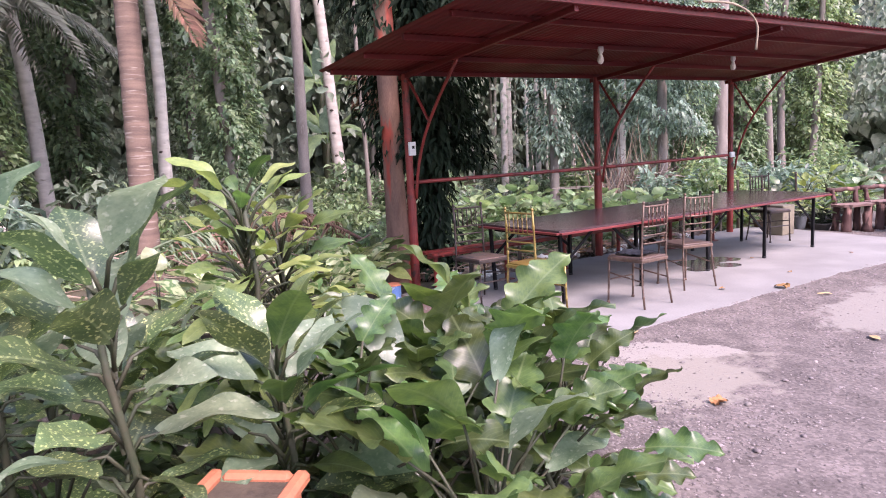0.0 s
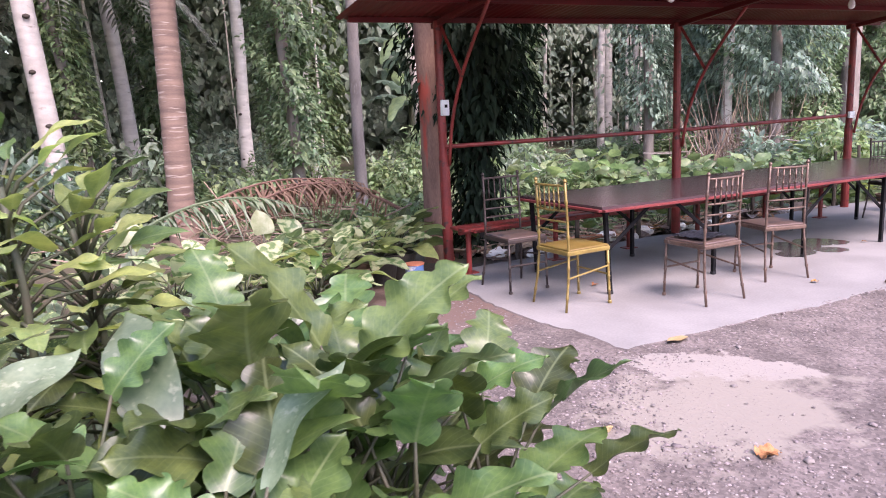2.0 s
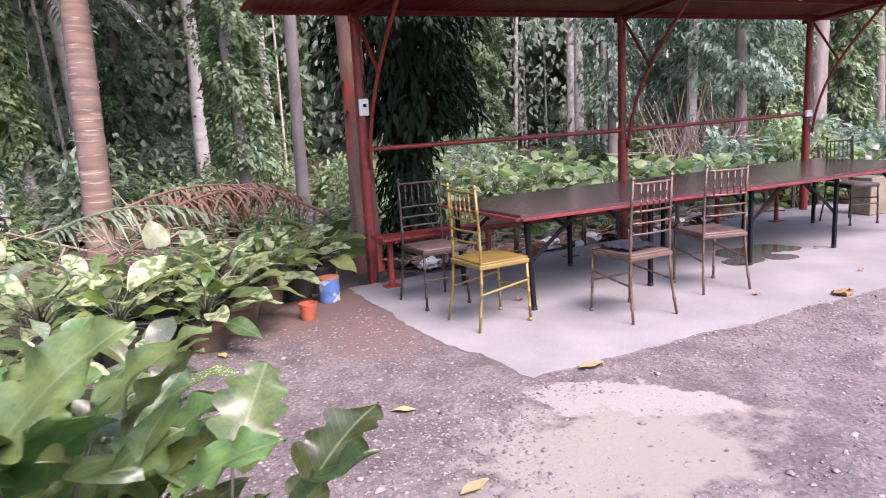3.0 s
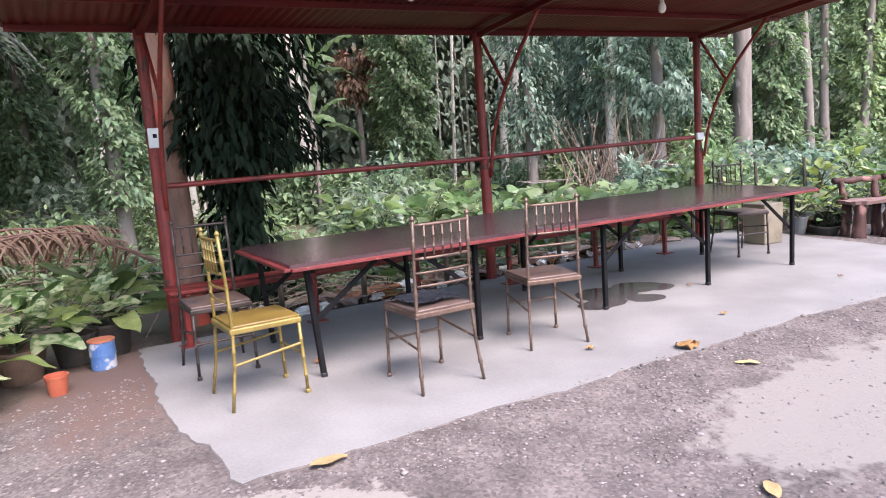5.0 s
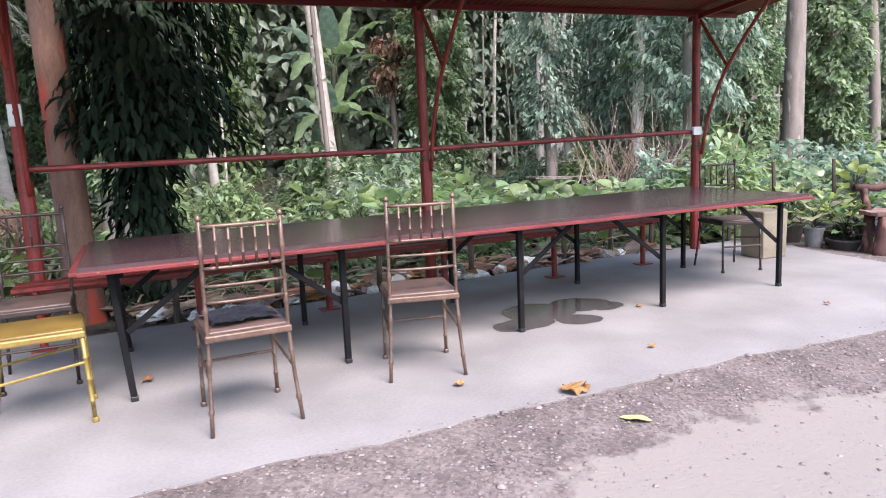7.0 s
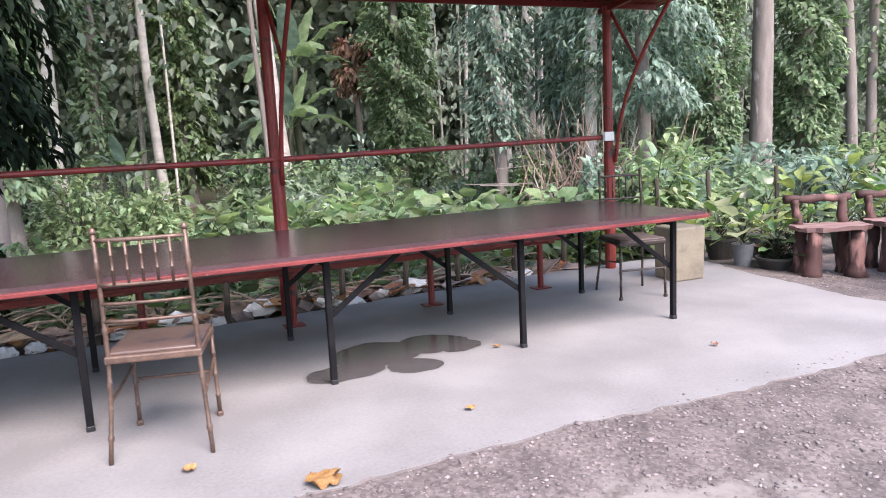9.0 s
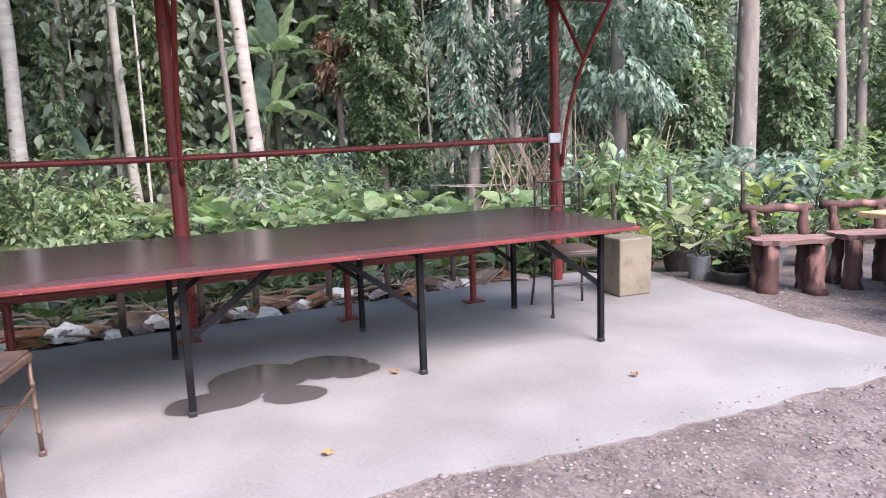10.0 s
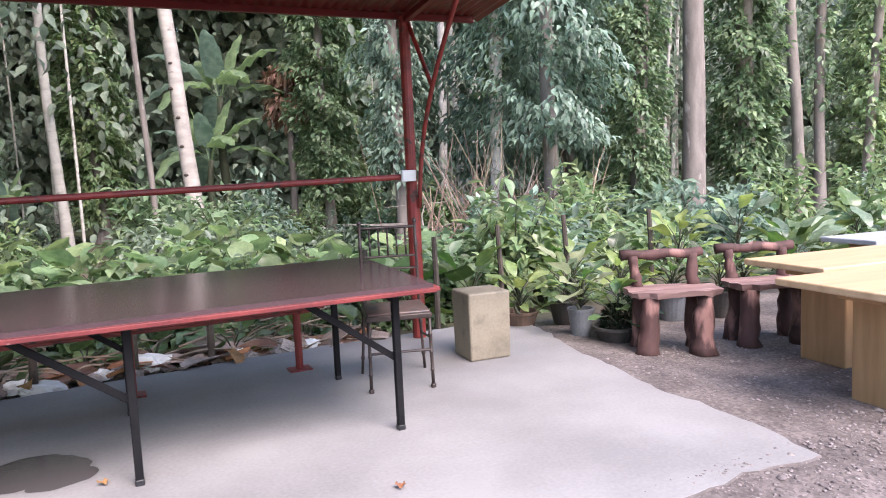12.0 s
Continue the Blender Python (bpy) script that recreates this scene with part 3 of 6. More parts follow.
def build_pavilion():
    pav = thing("pavilion", pose(2.5, 1.8, 0), "open red steel shelter with a lean-to sheet roof over the slab", "pavilion")
    off = Vector((-2.5, -1.8, 0))
    # corrugated roof sheets, one part each
    sheets = 9
    w = (ROOF_X1 - ROOF_X0) / sheets
    for i in range(sheets):
        xs = [ROOF_X0 + i * w + k * (w + 0.02) / 48 for k in range(49)]
        ys = [ROOF_Y1 - (ROOF_Y1 - ROOF_Y0) * k / 10 for k in range(11)]
        bm = bmesh.new()
        lay = []
        for dz in (0.0, 0.006):
            lay.append([[bm.verts.new(Vector((x, y, roof_z(y, x) + 0.028 + 0.009 * math.sin(x * 2 * math.pi / 0.076) + 0.003 * (i % 2) + dz + 0.012 * noise.noise((x * 0.8, y * 0.8, i)))) + off) for x in xs] for y in ys])
        for q in lay:
            for a, b in zip(q, q[1:]):
                for k in range(48):
                    bm.faces.new((a[k], a[k + 1], b[k + 1], b[k]))
        part("roof_sheet", bm, M_ROOF, pav, "red corrugated steel sheet", smooth=True)
    # purlins along x, rafters along y
    for y in (1.85, 1.15, 0.45, -0.25, -0.78):
        bar("purlin", Vector((ROOF_X0 + 0.08, y, roof_z(y, ROOF_X0) - 0.0)) + off, Vector((ROOF_X1 - 0.08, y, roof_z(y, ROOF_X1) - 0.0)) + off, 0.035, 0.05, M_ROOF, pav)
    for x in (-0.55, 2.5, 5.65):
        bar("rafter", Vector((x, 1.9, roof_z(1.9, x) - 0.045)) + off, Vector((x, -0.75, roof_z(-0.75, x) - 0.045)) + off, 0.045, 0.05, M_ROOF, pav)
        post = rod("post", Vector((x, 1.8, -0.05)) + off, Vector((x, 1.8, roof_z(1.8, x) - 0.02)) + off, 0.042, M_RED, pav, 12, "chipped red steel post")
        rod("post_sleeve", Vector((x + 0.005, 1.8, 0.0)) + off, Vector((x + 0.005, 1.8, 1.12)) + off, 0.052, M_RED, post, 12)
        # brace that leans out under the rafter, with its short strut
        foot, head = Vector((x + 0.03, 1.74, 1.02)), Vector((x + 0.03, 0.88, roof_z(0.88, x) - 0.06))
        pts, n = [], 10
        for k in range(n + 1):
            f = k / n
            p = foot.lerp(head, f)
            p.y += 0.20 * math.sin(math.pi * f)
            p.z -= 0.02 * math.sin(math.pi * f)
            pts.append(p + off)
        part("brace", tube(bmesh.new(), pts, 0.017, 8), M_RED, pav, smooth=True)
        mid = pts[6]
        rod("strut", Vector((x + 0.02, 1.78, roof_z(1.8, x) - 0.06)) + off, mid, 0.016, M_RED, pav)
    # rail between the posts
    rod("rail", Vector((-0.55, 1.78, 1.20)) + off, Vector((2.5, 1.78, 1.21)) + off, 0.022, M_RED, pav, 10)
    rod("rail", Vector((2.5, 1.78, 1.21)) + off, Vector((5.65, 1.78, 1.26)) + off, 0.022, M_RED, pav, 10)


build_pavilion()


def build_switch_box(x, y, z, w, h, label, slots):
    t = thing("switch_box", pose(x, y, z), label, "switch box")
    part("cover", box(bmesh.new(), (0, 0, 0), (w, 0.035, h), 0.006), M_WHITE, t)
    for i in range(slots):
        part("socket", box(bmesh.new(), (0.004, -0.019, h * 0.1 - i * 0.05), (w * 0.35, 0.006, 0.03), 0.002), M_BLACK, t, "black switch slot")


build_switch_box(-0.545, 1.735, 1.57, 0.085, 0.15, "white switch box on the red post", 1)
build_switch_box(5.60, 1.735, 1.265, 0.115, 0.085, "white junction box on the red post", 0)


def build_bulb(x, y):
    zt = roof_z(y, x)
    t = thing("light_bulb", pose(x, y, zt), "white light bulb hanging in its socket under the roof", "light bulb", "bulbs under the roof")
    part("socket", lathe(bmesh.new(), [(0.012, 0.0), (0.03, -0.005), (0.032, -0.05), (0.022, -0.075)], 14), M_WHITE, t, smooth=True)
    part("bulb", lathe(bmesh.new(), [(0.016, -0.07), (0.02, -0.09), (0.034, -0.125), (0.036, -0.15), (0.026, -0.175), (0.008, -0.185)], 14), M_GLASS, t, "clear glass bulb", smooth=True)


build_bulb(1.04, 0.42)
build_bulb(3.62, 0.50)


def build_hanging_root():
    """A dry pale vine that hangs over the front edge of the roof."""
    pts = []
    for k in range(15):
        f = k / 14
        pts.append((0.90 + 0.86 * math.sin(f * 1.75) + 0.02 * math.sin(f * 11), -0.90 - 0.02 * f, 2.735 + 0.03 * math.sin(f * 4.0) - 0.36 * f * f * f))
    ob = part("dry_vine", tube(bmesh.new(), pts, [0.009 + 0.004 * math.sin(k) ** 2 for k in range(15)], 6), M_STICK, None, smooth=True)
    tagged(ob, "dry pale vine hanging over the roof edge", "vine")


build_hanging_root()


# ---- table, bench, chairs ----
def build_table():
    t = thing("long_table", pose(2.36, 0.52, 0), "long dark brown laminate table with red edging and black legs", "table")
    x0, x1 = -0.19 - 2.36, 4.90 - 2.36
    y0, y1 = -0.14 - 0.52, 1.25 - 0.52
    bm = bmesh.new()
    lo = [bm.verts.new(v) for v in ((x0, y0, 0.712), (x1, y0, 0.712), (x1 + 0.13, y1, 0.712), (x0 + 0.02, y1 - 0.2, 0.712))]
    hi = [bm.verts.new((v.co.x, v.co.y, 0.74)) for v in lo]
    bm.faces.new(lo[::-1])
    bm.faces.new(hi)
    for k in range(4):
        bm.faces.new((lo[k], lo[(k + 1) % 4], hi[(k + 1) % 4], hi[k]))
    bmesh.ops.bevel(bm, geom=list(bm.edges), offset=0.004, segments=2, affect="EDGES")
    part("tabletop", bm, M_TOP, t, "dark brown semi-gloss laminate top")
    bar("front_trim", (x0, y0 - 0.011, 0.71), (x1, y0 - 0.011, 0.71), 0.05, 0.02, M_TRIM, t, "worn red edging")
    bar("end_trim", (x1 + 0.011, y0, 0.71), (x1 + 0.141, y1, 0.71), 0.05, 0.02, M_TRIM, t, "worn red edging")
    bar("end_trim", (x0 - 0.011, y0, 0.71), (x0 + 0.009, y1 - 0.2, 0.71), 0.05, 0.02, M_TRIM, t, "worn red edging")
    for i, x in enumerate((0.0, 1.157, 2.346, 3.549, 4.75)):
        lx = x - 2.36
        for y in (0.0, 1.04):
            leg = bar("leg", (lx, y - 0.52, 0.0), (lx + (-0.05 if i == 0 else 0), y - 0.52, 0.705), 0.034, 0.034, M_BLACK, t)
            part("rubber_foot", box(bmesh.new(), (lx, y - 0.52, 0.014), (0.039, 0.039, 0.028), 0.004), M_BAG, leg)
        bar("cross_bar", (lx, -0.50, 0.66), (lx, 0.50, 0.66), 0.025, 0.025, M_BLACK, t)
        s = 1 if i in (0, 2) else -1
        for y in (0.0, 1.04):
            bar("folding_brace", (lx, y - 0.52 + 0.022, 0.36), (lx + s * 0.46, y - 0.52 + 0.022, 0.70), 0.012, 0.032, M_BLACK, t)


build_table()


def build_red_bench():
    t = thing("red_bench", pose(2.05, 1.42, 0), "long red painted steel bench behind the table", "bench")
    bm = box(bmesh.new(), (0, -0.10, 0.44), (5.40, 0.13, 0.028), 0.005)
    part("seat_plank", bm, M_RED, t)
    part("seat_plank", box(bmesh.new(), (0, 0.06, 0.44), (5.40, 0.13, 0.028), 0.005), M_RED, t)
    bar("seat_rail", (-2.68, -0.02, 0.405), (2.68, -0.02, 0.405), 0.04, 0.04, M_RED, t)
    for x in (-0.52, 0.49, 1.45, 2.46, 3.57, 4.6):
        rod("leg", (x - 2.05, 0.0, 0.0), (x - 2.05, 0.0, 0.40), 0.026, M_RED, t, 10)
        part("foot_plate", box(bmesh.new(), (x - 2.05, 0, 0.005), (0.15, 0.12, 0.01), 0.002), M_RED, t)
        bar("seat_bearer", (x - 2.05, -0.15, 0.415), (x - 2.05, 0.12, 0.415), 0.03, 0.022, M_RED, t)


build_red_bench()


def build_chair(frame_mat, seat_mat, m, label, pad_label):
    """Ballroom chair with bamboo-ringed legs; it faces local +y, seat 0.45 m, back 0.97 m."""
    t = thing("banquet_chair", m, label, "chair", "ballroom chairs")
    for sx in (-1, 1):
        leg = rod("front_leg", (sx * 0.185, 0.205, 0), (sx * 0.18, 0.19, 0.43), 0.0102, frame_mat, t, 8, rings=3)
        part("foot_cap", lathe(bmesh.new(), [(0.015, 0), (0.0165, 0.004), (0.0165, 0.018), (0.013, 0.024)], 10), frame_mat, leg).location = (sx * 0.185, 0.205, 0)
        # back post: splayed foot, upright, leaning top
        pts = [(sx * 0.205, -0.235, 0), (sx * 0.19, -0.20, 0.22), (sx * 0.18, -0.185, 0.44), (sx * 0.178, -0.19, 0.69), (sx * 0.176, -0.207, 0.965)]
        P, R = [], []
        for i in range(4):
            a, b = Vector(pts[i]), Vector(pts[i + 1])
            for f, r in ((0.0, 0.0098), (0.42, 0.0098), (0.46, 0.0135), (0.52, 0.0135), (0.56, 0.0098)):
                P.append(a.lerp(b, f))
                R.append(r)
        P += [Vector(pts[4]), Vector(pts[4]) + Vector((0, -0.001, 0.012)), Vector(pts[4]) + Vector((0, -0.002, 0.024))]
        R += [0.0105, 0.019, 0.006]
        post = part("back_post", tube(bmesh.new(), P[:-2], R[:-2], 8), frame_mat, t, smooth=True)
        part("finial", lathe(bmesh.new(), [(0.010, 0), (0.0145, 0.006), (0.0145, 0.012), (0.010, 0.022), (0.004, 0.028)], 10), frame_mat, post, smooth=True).location = pts[4]
        rod("side_stretcher", (sx * 0.183, 0.198, 0.30), (sx * 0.19, -0.198, 0.25), 0.0075, frame_mat, t, 7)

    def cross(name, z, r=0.0075):
        y = -0.186 - max(0, (z - 0.5)) * 0.045
        pts = [(-0.176 + 0.352 * k / 6, y - 0.018 * math.sin(math.pi * k / 6), z) for k in range(7)]
        part(name, tube(bmesh.new(), pts, r, 7), frame_mat, t, smooth=True)
        return y
    cross("top_rail", 0.94, 0.0095)
    cross("back_rail", 0.755, 0.008)
    cross("back_rail", 0.675)
    cross("back_rail", 0.60)
    for k in range(5):
        x = -0.115 + 0.0575 * k
        rod("spindle", (x, -0.213, 0.755), (x, -0.221, 0.94), 0.0062, frame_mat, t, 7, rings=2)
    bm = bmesh.new()
    box(bm, (0, 0.0, 0.437), (0.39, 0.41, 0.034), 0.008, segments=2)
    part("seat_frame", bm, frame_mat, t)
    bm = box(bmesh.new(), (0, 0.005, 0.459), (0.372, 0.388, 0.018), 0.007, segments=2)
    part("seat", bm, seat_mat, t, pad_label, smooth=True)
    rod("front_stretcher", (-0.183, 0.198, 0.23), (0.183, 0.198, 0.23), 0.008, frame_mat, t, 7)
    return t


build_chair(M_GOLD, M_GOLDSEAT, pose(-0.39, -0.03, 0, 0, 0, -88), "gold ballroom chair with a gold padded seat at the table end", "gold vinyl seat")
build_chair(M_COPPER, M_BROWNSEAT, pose(0.50, -0.48, 0, 0, 0, 1), "worn copper-brown ballroom chair pulled out from the table", "stained dark seat")
build_chair(M_COPPER, M_BROWNSEAT, pose(1.50, -0.29, 0, 0, 0, -14), "worn copper-brown ballroom chair at a slant to the table", "dark brown seat")
build_chair(M_DARKCHAIR, M_BROWNSEAT, pose(-0.46, 0.69, 0, 0, 0, 180), "dark brown ballroom chair beside the red bench", "dark brown seat")
build_chair(M_DARKCHAIR, M_BROWNSEAT, pose(5.06, 0.79, 0, 0, 0, 165), "dark brown ballroom chair behind the table end", "dark brown seat")


def build_cloth():
    """A crumpled dark cloth left on the seat of one chair."""
    bm = bmesh.new()
    n = 22
    grid = []
    for j in range(n):
        row = []
        for i in range(n):
            u, v = i / (n - 1) - 0.5, j / (n - 1) - 0.5
            edge = 1 + 0.18 * noise.noise((u * 5, v * 5, 3))
            row.append(bm.verts.new((u * 0.31 * edge, v * 0.30 * edge, 0.487 + 0.022 * abs(noise.noise((u * 9, v * 9, 1))) + 0.012 * noise.noise((u * 18, v * 18, 4)))))
        grid.append(row)
    for a, b in zip(grid, grid[1:]):
        for k in range(n - 1):
            bm.faces.new((a[k], a[k + 1], b[k + 1], b[k]))
    bmesh.ops.solidify(bm, geom=list(bm.faces), thickness=0.006)
    ob = part("cloth", bm, M_CLOTH, smooth=True)
    ob.matrix_world = pose(0.49, -0.46, 0, 0, 0, 8)
    tagged(ob, "crumpled dark blue-black cloth on the chair seat", "cloth")


build_cloth()


def build_block():
    t = pose(5.79, 1.03, 0, 0, 0, -4)
    bm = box(bmesh.new(), (0, 0, 0.232), (0.31, 0.30, 0.464), 0.014, segments=2)
    for v in bm.verts:
        if v.co.z < 0.2:
            v.co.x *= 0.96
            v.co.y *= 0.96
    ob = part("block_seat", bm, M_BEIGE, None)
    ob.matrix_world = t
    tagged(ob, "grimy grey-beige block stool standing on the slab", "stool")


build_block()


# ---- rustic seats and tan tables beyond the slab ----
def build_rustic_seat(m, seed, label):
    g = np.random.default_rng(seed)
    t = thing("rustic_bench", m, label, "bench", "rustic benches")
    bm = bmesh.new()
    n = 26
    low, high = [], []
    for k in range(n):
        a = 2 * math.pi * k / n
        r = 1 + g.uniform(-0.08, 0.08)
        c, s = math.cos(a), math.sin(a)
        x, y = 0.36 * r * abs(c) ** 0.7 * 0.92 * (1 if c >= 0 else -1), 0.19 * r * abs(s) ** 0.7 * (1 if s >= 0 else -1)
        low.append(bm.verts.new((x * 0.95, y * 0.93, 0.402 + g.uniform(-0.008, 0.008))))
        high.append(bm.verts.new((x, y, 0.445 + g.uniform(-0.006, 0.006))))
    bm.faces.new(low[::-1])
    bm.faces.new(high)
    for k in range(n):
        bm.faces.new((low[k], low[(k + 1) % n], high[(k + 1) % n], high[k]))
    for v in bm.verts:
        k = noise.noise(Vector((v.co.x * 7, v.co.y * 9, seed)))
        v.co.x, v.co.y, v.co.z = v.co.x * (1 + 0.10 * k), v.co.y * (1 + 0.14 * k), v.co.z + 0.010 * k
    part("seat", bm, M_RUSTICTOP, t, "weathered pinkish plank seat")

    def log(name, a, b, r0, r1):
        a, b = Vector(a), Vector(b)
        pts = [a.lerp(b, k / 6) + Vector((g.uniform(-0.008, 0.008), g.uniform(-0.008, 0.008), 0)) for k in range(7)]
        rad = [(r0 + (r1 - r0) * k / 6) * g.uniform(0.84, 1.16) * (1.22 if k == 0 else 1) for k in range(7)]
        bm = tube(bmesh.new(), pts, rad, 14)
        for v in bm.verts:
            k = noise.noise(v.co * 11 + Vector((seed, name == "leg", 0))) * 0.016
            v.co.x, v.co.y = v.co.x + k, v.co.y + 0.7 * k
        part(name, bm, M_RUSTIC, t, smooth=True)
    for x in (-0.19, 0.19):
        log("leg", (x - 0.02, -0.12, -0.02), (x, -0.10, 0.40), 0.076, 0.060)
        log("leg", (x * 1.1, 0.13, -0.02), (x, 0.12, 0.39), 0.058, 0.05)
        log("back_post", (x * 1.05, 0.16, 0.42), (x * 1.15, 0.20, 0.66), 0.042, 0.036)
    pts = [(-0.30 + 0.60 * k / 8, 0.21 + g.uniform(-0.012, 0.012), 0.665 + 0.008 * math.sin(k * 1.7)) for k in range(9)]
    part("backrest", tube(bmesh.new(), pts, [0.036 * g.uniform(0.85, 1.2) for _ in pts], 9), M_RUSTIC, t, "knotty branch backrest", smooth=True)


build_rustic_seat(pose(7.05, 0.52, -0.05, 0, 0, -24), 3, "low reddish log bench with a branch backrest on gravel")
build_rustic_seat(pose(7.83, 0.36, -0.055, 0, 0, -22), 4, "low reddish log bench half hidden by the tan table")


def build_tan_table(x, y, top, label, w=1.1, d=0.85, h=0.62):
    """Square-pedestal table whose back left corner stands at x, y."""
    gz = ground_height(x + 0.6, y - 0.4) - 0.005
    t = thing("tan_table", pose(x, y, gz, 0, 0, -6), label, "table", "tables on the gravel")
    H = h - gz
    part("tabletop", box(bmesh.new(), (w / 2, -d / 2, H - 0.02), (w, d, 0.04), 0.008, segments=2), top, t)
    for px in (0.47, w - 0.40):
        part("pedestal", box(bmesh.new(), (px, -d / 2, (H - 0.04) / 2), (0.26, d * 0.55, H - 0.04), 0.012, segments=2), M_TAN, t)
    part("apron", box(bmesh.new(), (w / 2, -d / 2, H - 0.07), (w * 0.72, d * 0.5, 0.06), 0.006), M_TAN, t)


build_tan_table(6.74, -0.56, M_TANTOP, "tan wooden table on box pedestals beside the slab", w=1.4)
build_tan_table(7.27, 0.10, M_TANTOP, "tan wooden table on box pedestals before the log benches", w=1.35, d=0.62)
build_tan_table(8.75, 0.62, M_GREYTOP, "grey-topped table among the plants", w=1.2, d=0.5)

# ---- broad leaves and potted plants ----
def broad_leaf(name, kind, seed, mat):
    """A leaf 1 m long along +y with its rib, waves and droop; returns a template object that is scaled when used."""
    g = np.random.default_rng(seed)
    n, half = (34 if kind == "lobed" else 22), 3
    verts, faces = [], []
    ph = g.uniform(0, 6.28)
    bend = g.uniform(0.25, 0.55)
    for i in range(n + 1):
        f = i / n
        if kind == "lobed":
            w = 0.285 * math.sin(math.pi * min(1, f * 0.93 + 0.07)) ** 0.6
            lob = 0.50 + 0.50 * abs(math.sin(f * 15.0 + 0.4)) ** 0.65
        elif kind == "strap":
            w = 0.10 * math.sin(math.pi * min(1, f * 0.9 + 0.1)) ** 0.7
            lob = 1.0
        elif kind == "heart":
            w = 0.42 * (math.sin(math.pi * min(1, f * 0.72 + 0.28)) ** 0.8) * (1 if f > 0.02 else 0.75)
            lob = 1.0
        else:
            w = (0.235 if kind == "wide" else 0.19) * math.sin(math.pi * (f * 0.96 + 0.02)) ** 0.8
            lob = 1.0
        y = f - bend * 0.20 * f * f
        z0 = 0.16 * f - bend * f * f * 0.75
        for k in range(-half, half + 1):
            s = k / half
            edge = lob if abs(k) == half else (1 + lob) / 2 if abs(k) == half - 1 else 1
            wave = (0.045 if kind == "lobed" else 0.035) * abs(s) * math.sin(f * (17 if kind == "lobed" else 9) + ph + (1.3 if k > 0 else 0))
            verts.append((w * s * edge, y - 0.03 * abs(s), z0 + 0.22 * w * abs(s) + wave))
    m = 2 * half + 1
    for i in range(n):
        for k in range(m - 1):
            faces.append((i * m + k, i * m + k + 1, (i + 1) * m + k + 1, (i + 1) * m + k))
    me = bpy.data.meshes.new(name)
    me.from_pydata(verts, [], faces)
    me.polygons.foreach_set("use_smooth", [True] * len(me.polygons))
    me.materials.append(mat)
    return me


LOBED = [broad_leaf("lobed_leaf", "lobed", 20 + i, M_LOBED) for i in range(4)]
SPOTTED = [broad_leaf("spotted_leaf", "wide" if i % 2 else "oval", 30 + i, M_DUMB) for i in range(4)]
# leaves whose pale colour partly stands for sky sheen
PALESHEEN = [broad_leaf("pale_sheen_leaf", ("oval", "wide", "oval")[i], 90 + i, M_PALESHEEN) for i in range(3)]
VARIEG = [broad_leaf("variegated_leaf", "wide", 35 + i, M_VARIEG) for i in range(3)]
PLAIN = [broad_leaf("oval_leaf", "oval", 40 + i, M_LOBED) for i in range(3)]
CREAM = [broad_leaf("cream_leaf", "heart", 50 + i, M_CREAM) for i in range(2)]
YELLOW = [broad_leaf("yellow_leaf", "oval", 60 + i, M_YELLEAF) for i in range(3)]
STRAP = [broad_leaf("strap_leaf", "strap", 70 + i, M_LOBED) for i in range(3)]
TARO = [broad_leaf("taro_leaf", "heart", 84 + i, M_TARO) for i in range(3)]
HEART = [broad_leaf("heart_leaf", "heart", 80 + i, M_LOBED) for i in range(3)]


def leaf_at(me, parent, foot, yaw, lift, length, roll=0.0, name="leaf"):
    ob = new(name, me)
    ob.parent = parent
    ob.matrix_local = Matrix.Translation(foot) @ Euler((0, 0, yaw)).to_matrix().to_4x4() @ Euler((lift, roll, 0)).to_matrix().to_4x4() @ Matrix.Scale(length, 4)
    return ob


def rosette(name, m, label, kinds, count, size, seed, height=0.0, stalk=0.25, category="plant", group="", lift=(0.1, 1.2), spread=0.05, low=0.35):
    """A plant with a cane and leaves on stalks that rise and fan out."""
    g = np.random.default_rng(seed)
    t = thing(name, m, label, category, group)
    if height > 0.12:
        pts = [(0.03 * math.sin(k + seed), 0.03 * math.cos(k * 1.3 + seed), height * k / 5) for k in range(6)]
        part("cane", tube(bmesh.new(), pts, [0.015 - 0.001 * k for k in range(6)], 8), M_STEM, t, smooth=True)
    for i in range(count):
        yaw = i * 2.4 + g.uniform(-0.4, 0.4)
        up = lift[0] + (lift[1] - lift[0]) * (i + g.random()) / count
        z0 = height * (low + (1 - low) * i / count)
        s = size * g.uniform(0.72, 1.2)
        d = Vector((-math.sin(yaw), math.cos(yaw), 0))
        foot = d * (spread + stalk * math.cos(up) * g.uniform(0.6, 1.1)) + Vector((0, 0, z0 + stalk * math.sin(up) + 0.02))
        part("stalk", tube(bmesh.new(), [Vector((0, 0, max(0, z0 - 0.02))), (Vector((0, 0, z0)) + foot) / 2 + Vector((0, 0, 0.02)), foot], [0.007, 0.006, 0.004], 5), M_STEM, t, smooth=True)
        leaf_at(kinds[i % len(kinds)], t, foot, yaw, up * 0.75 - 0.1, s, g.uniform(-0.5, 0.5))
    return t


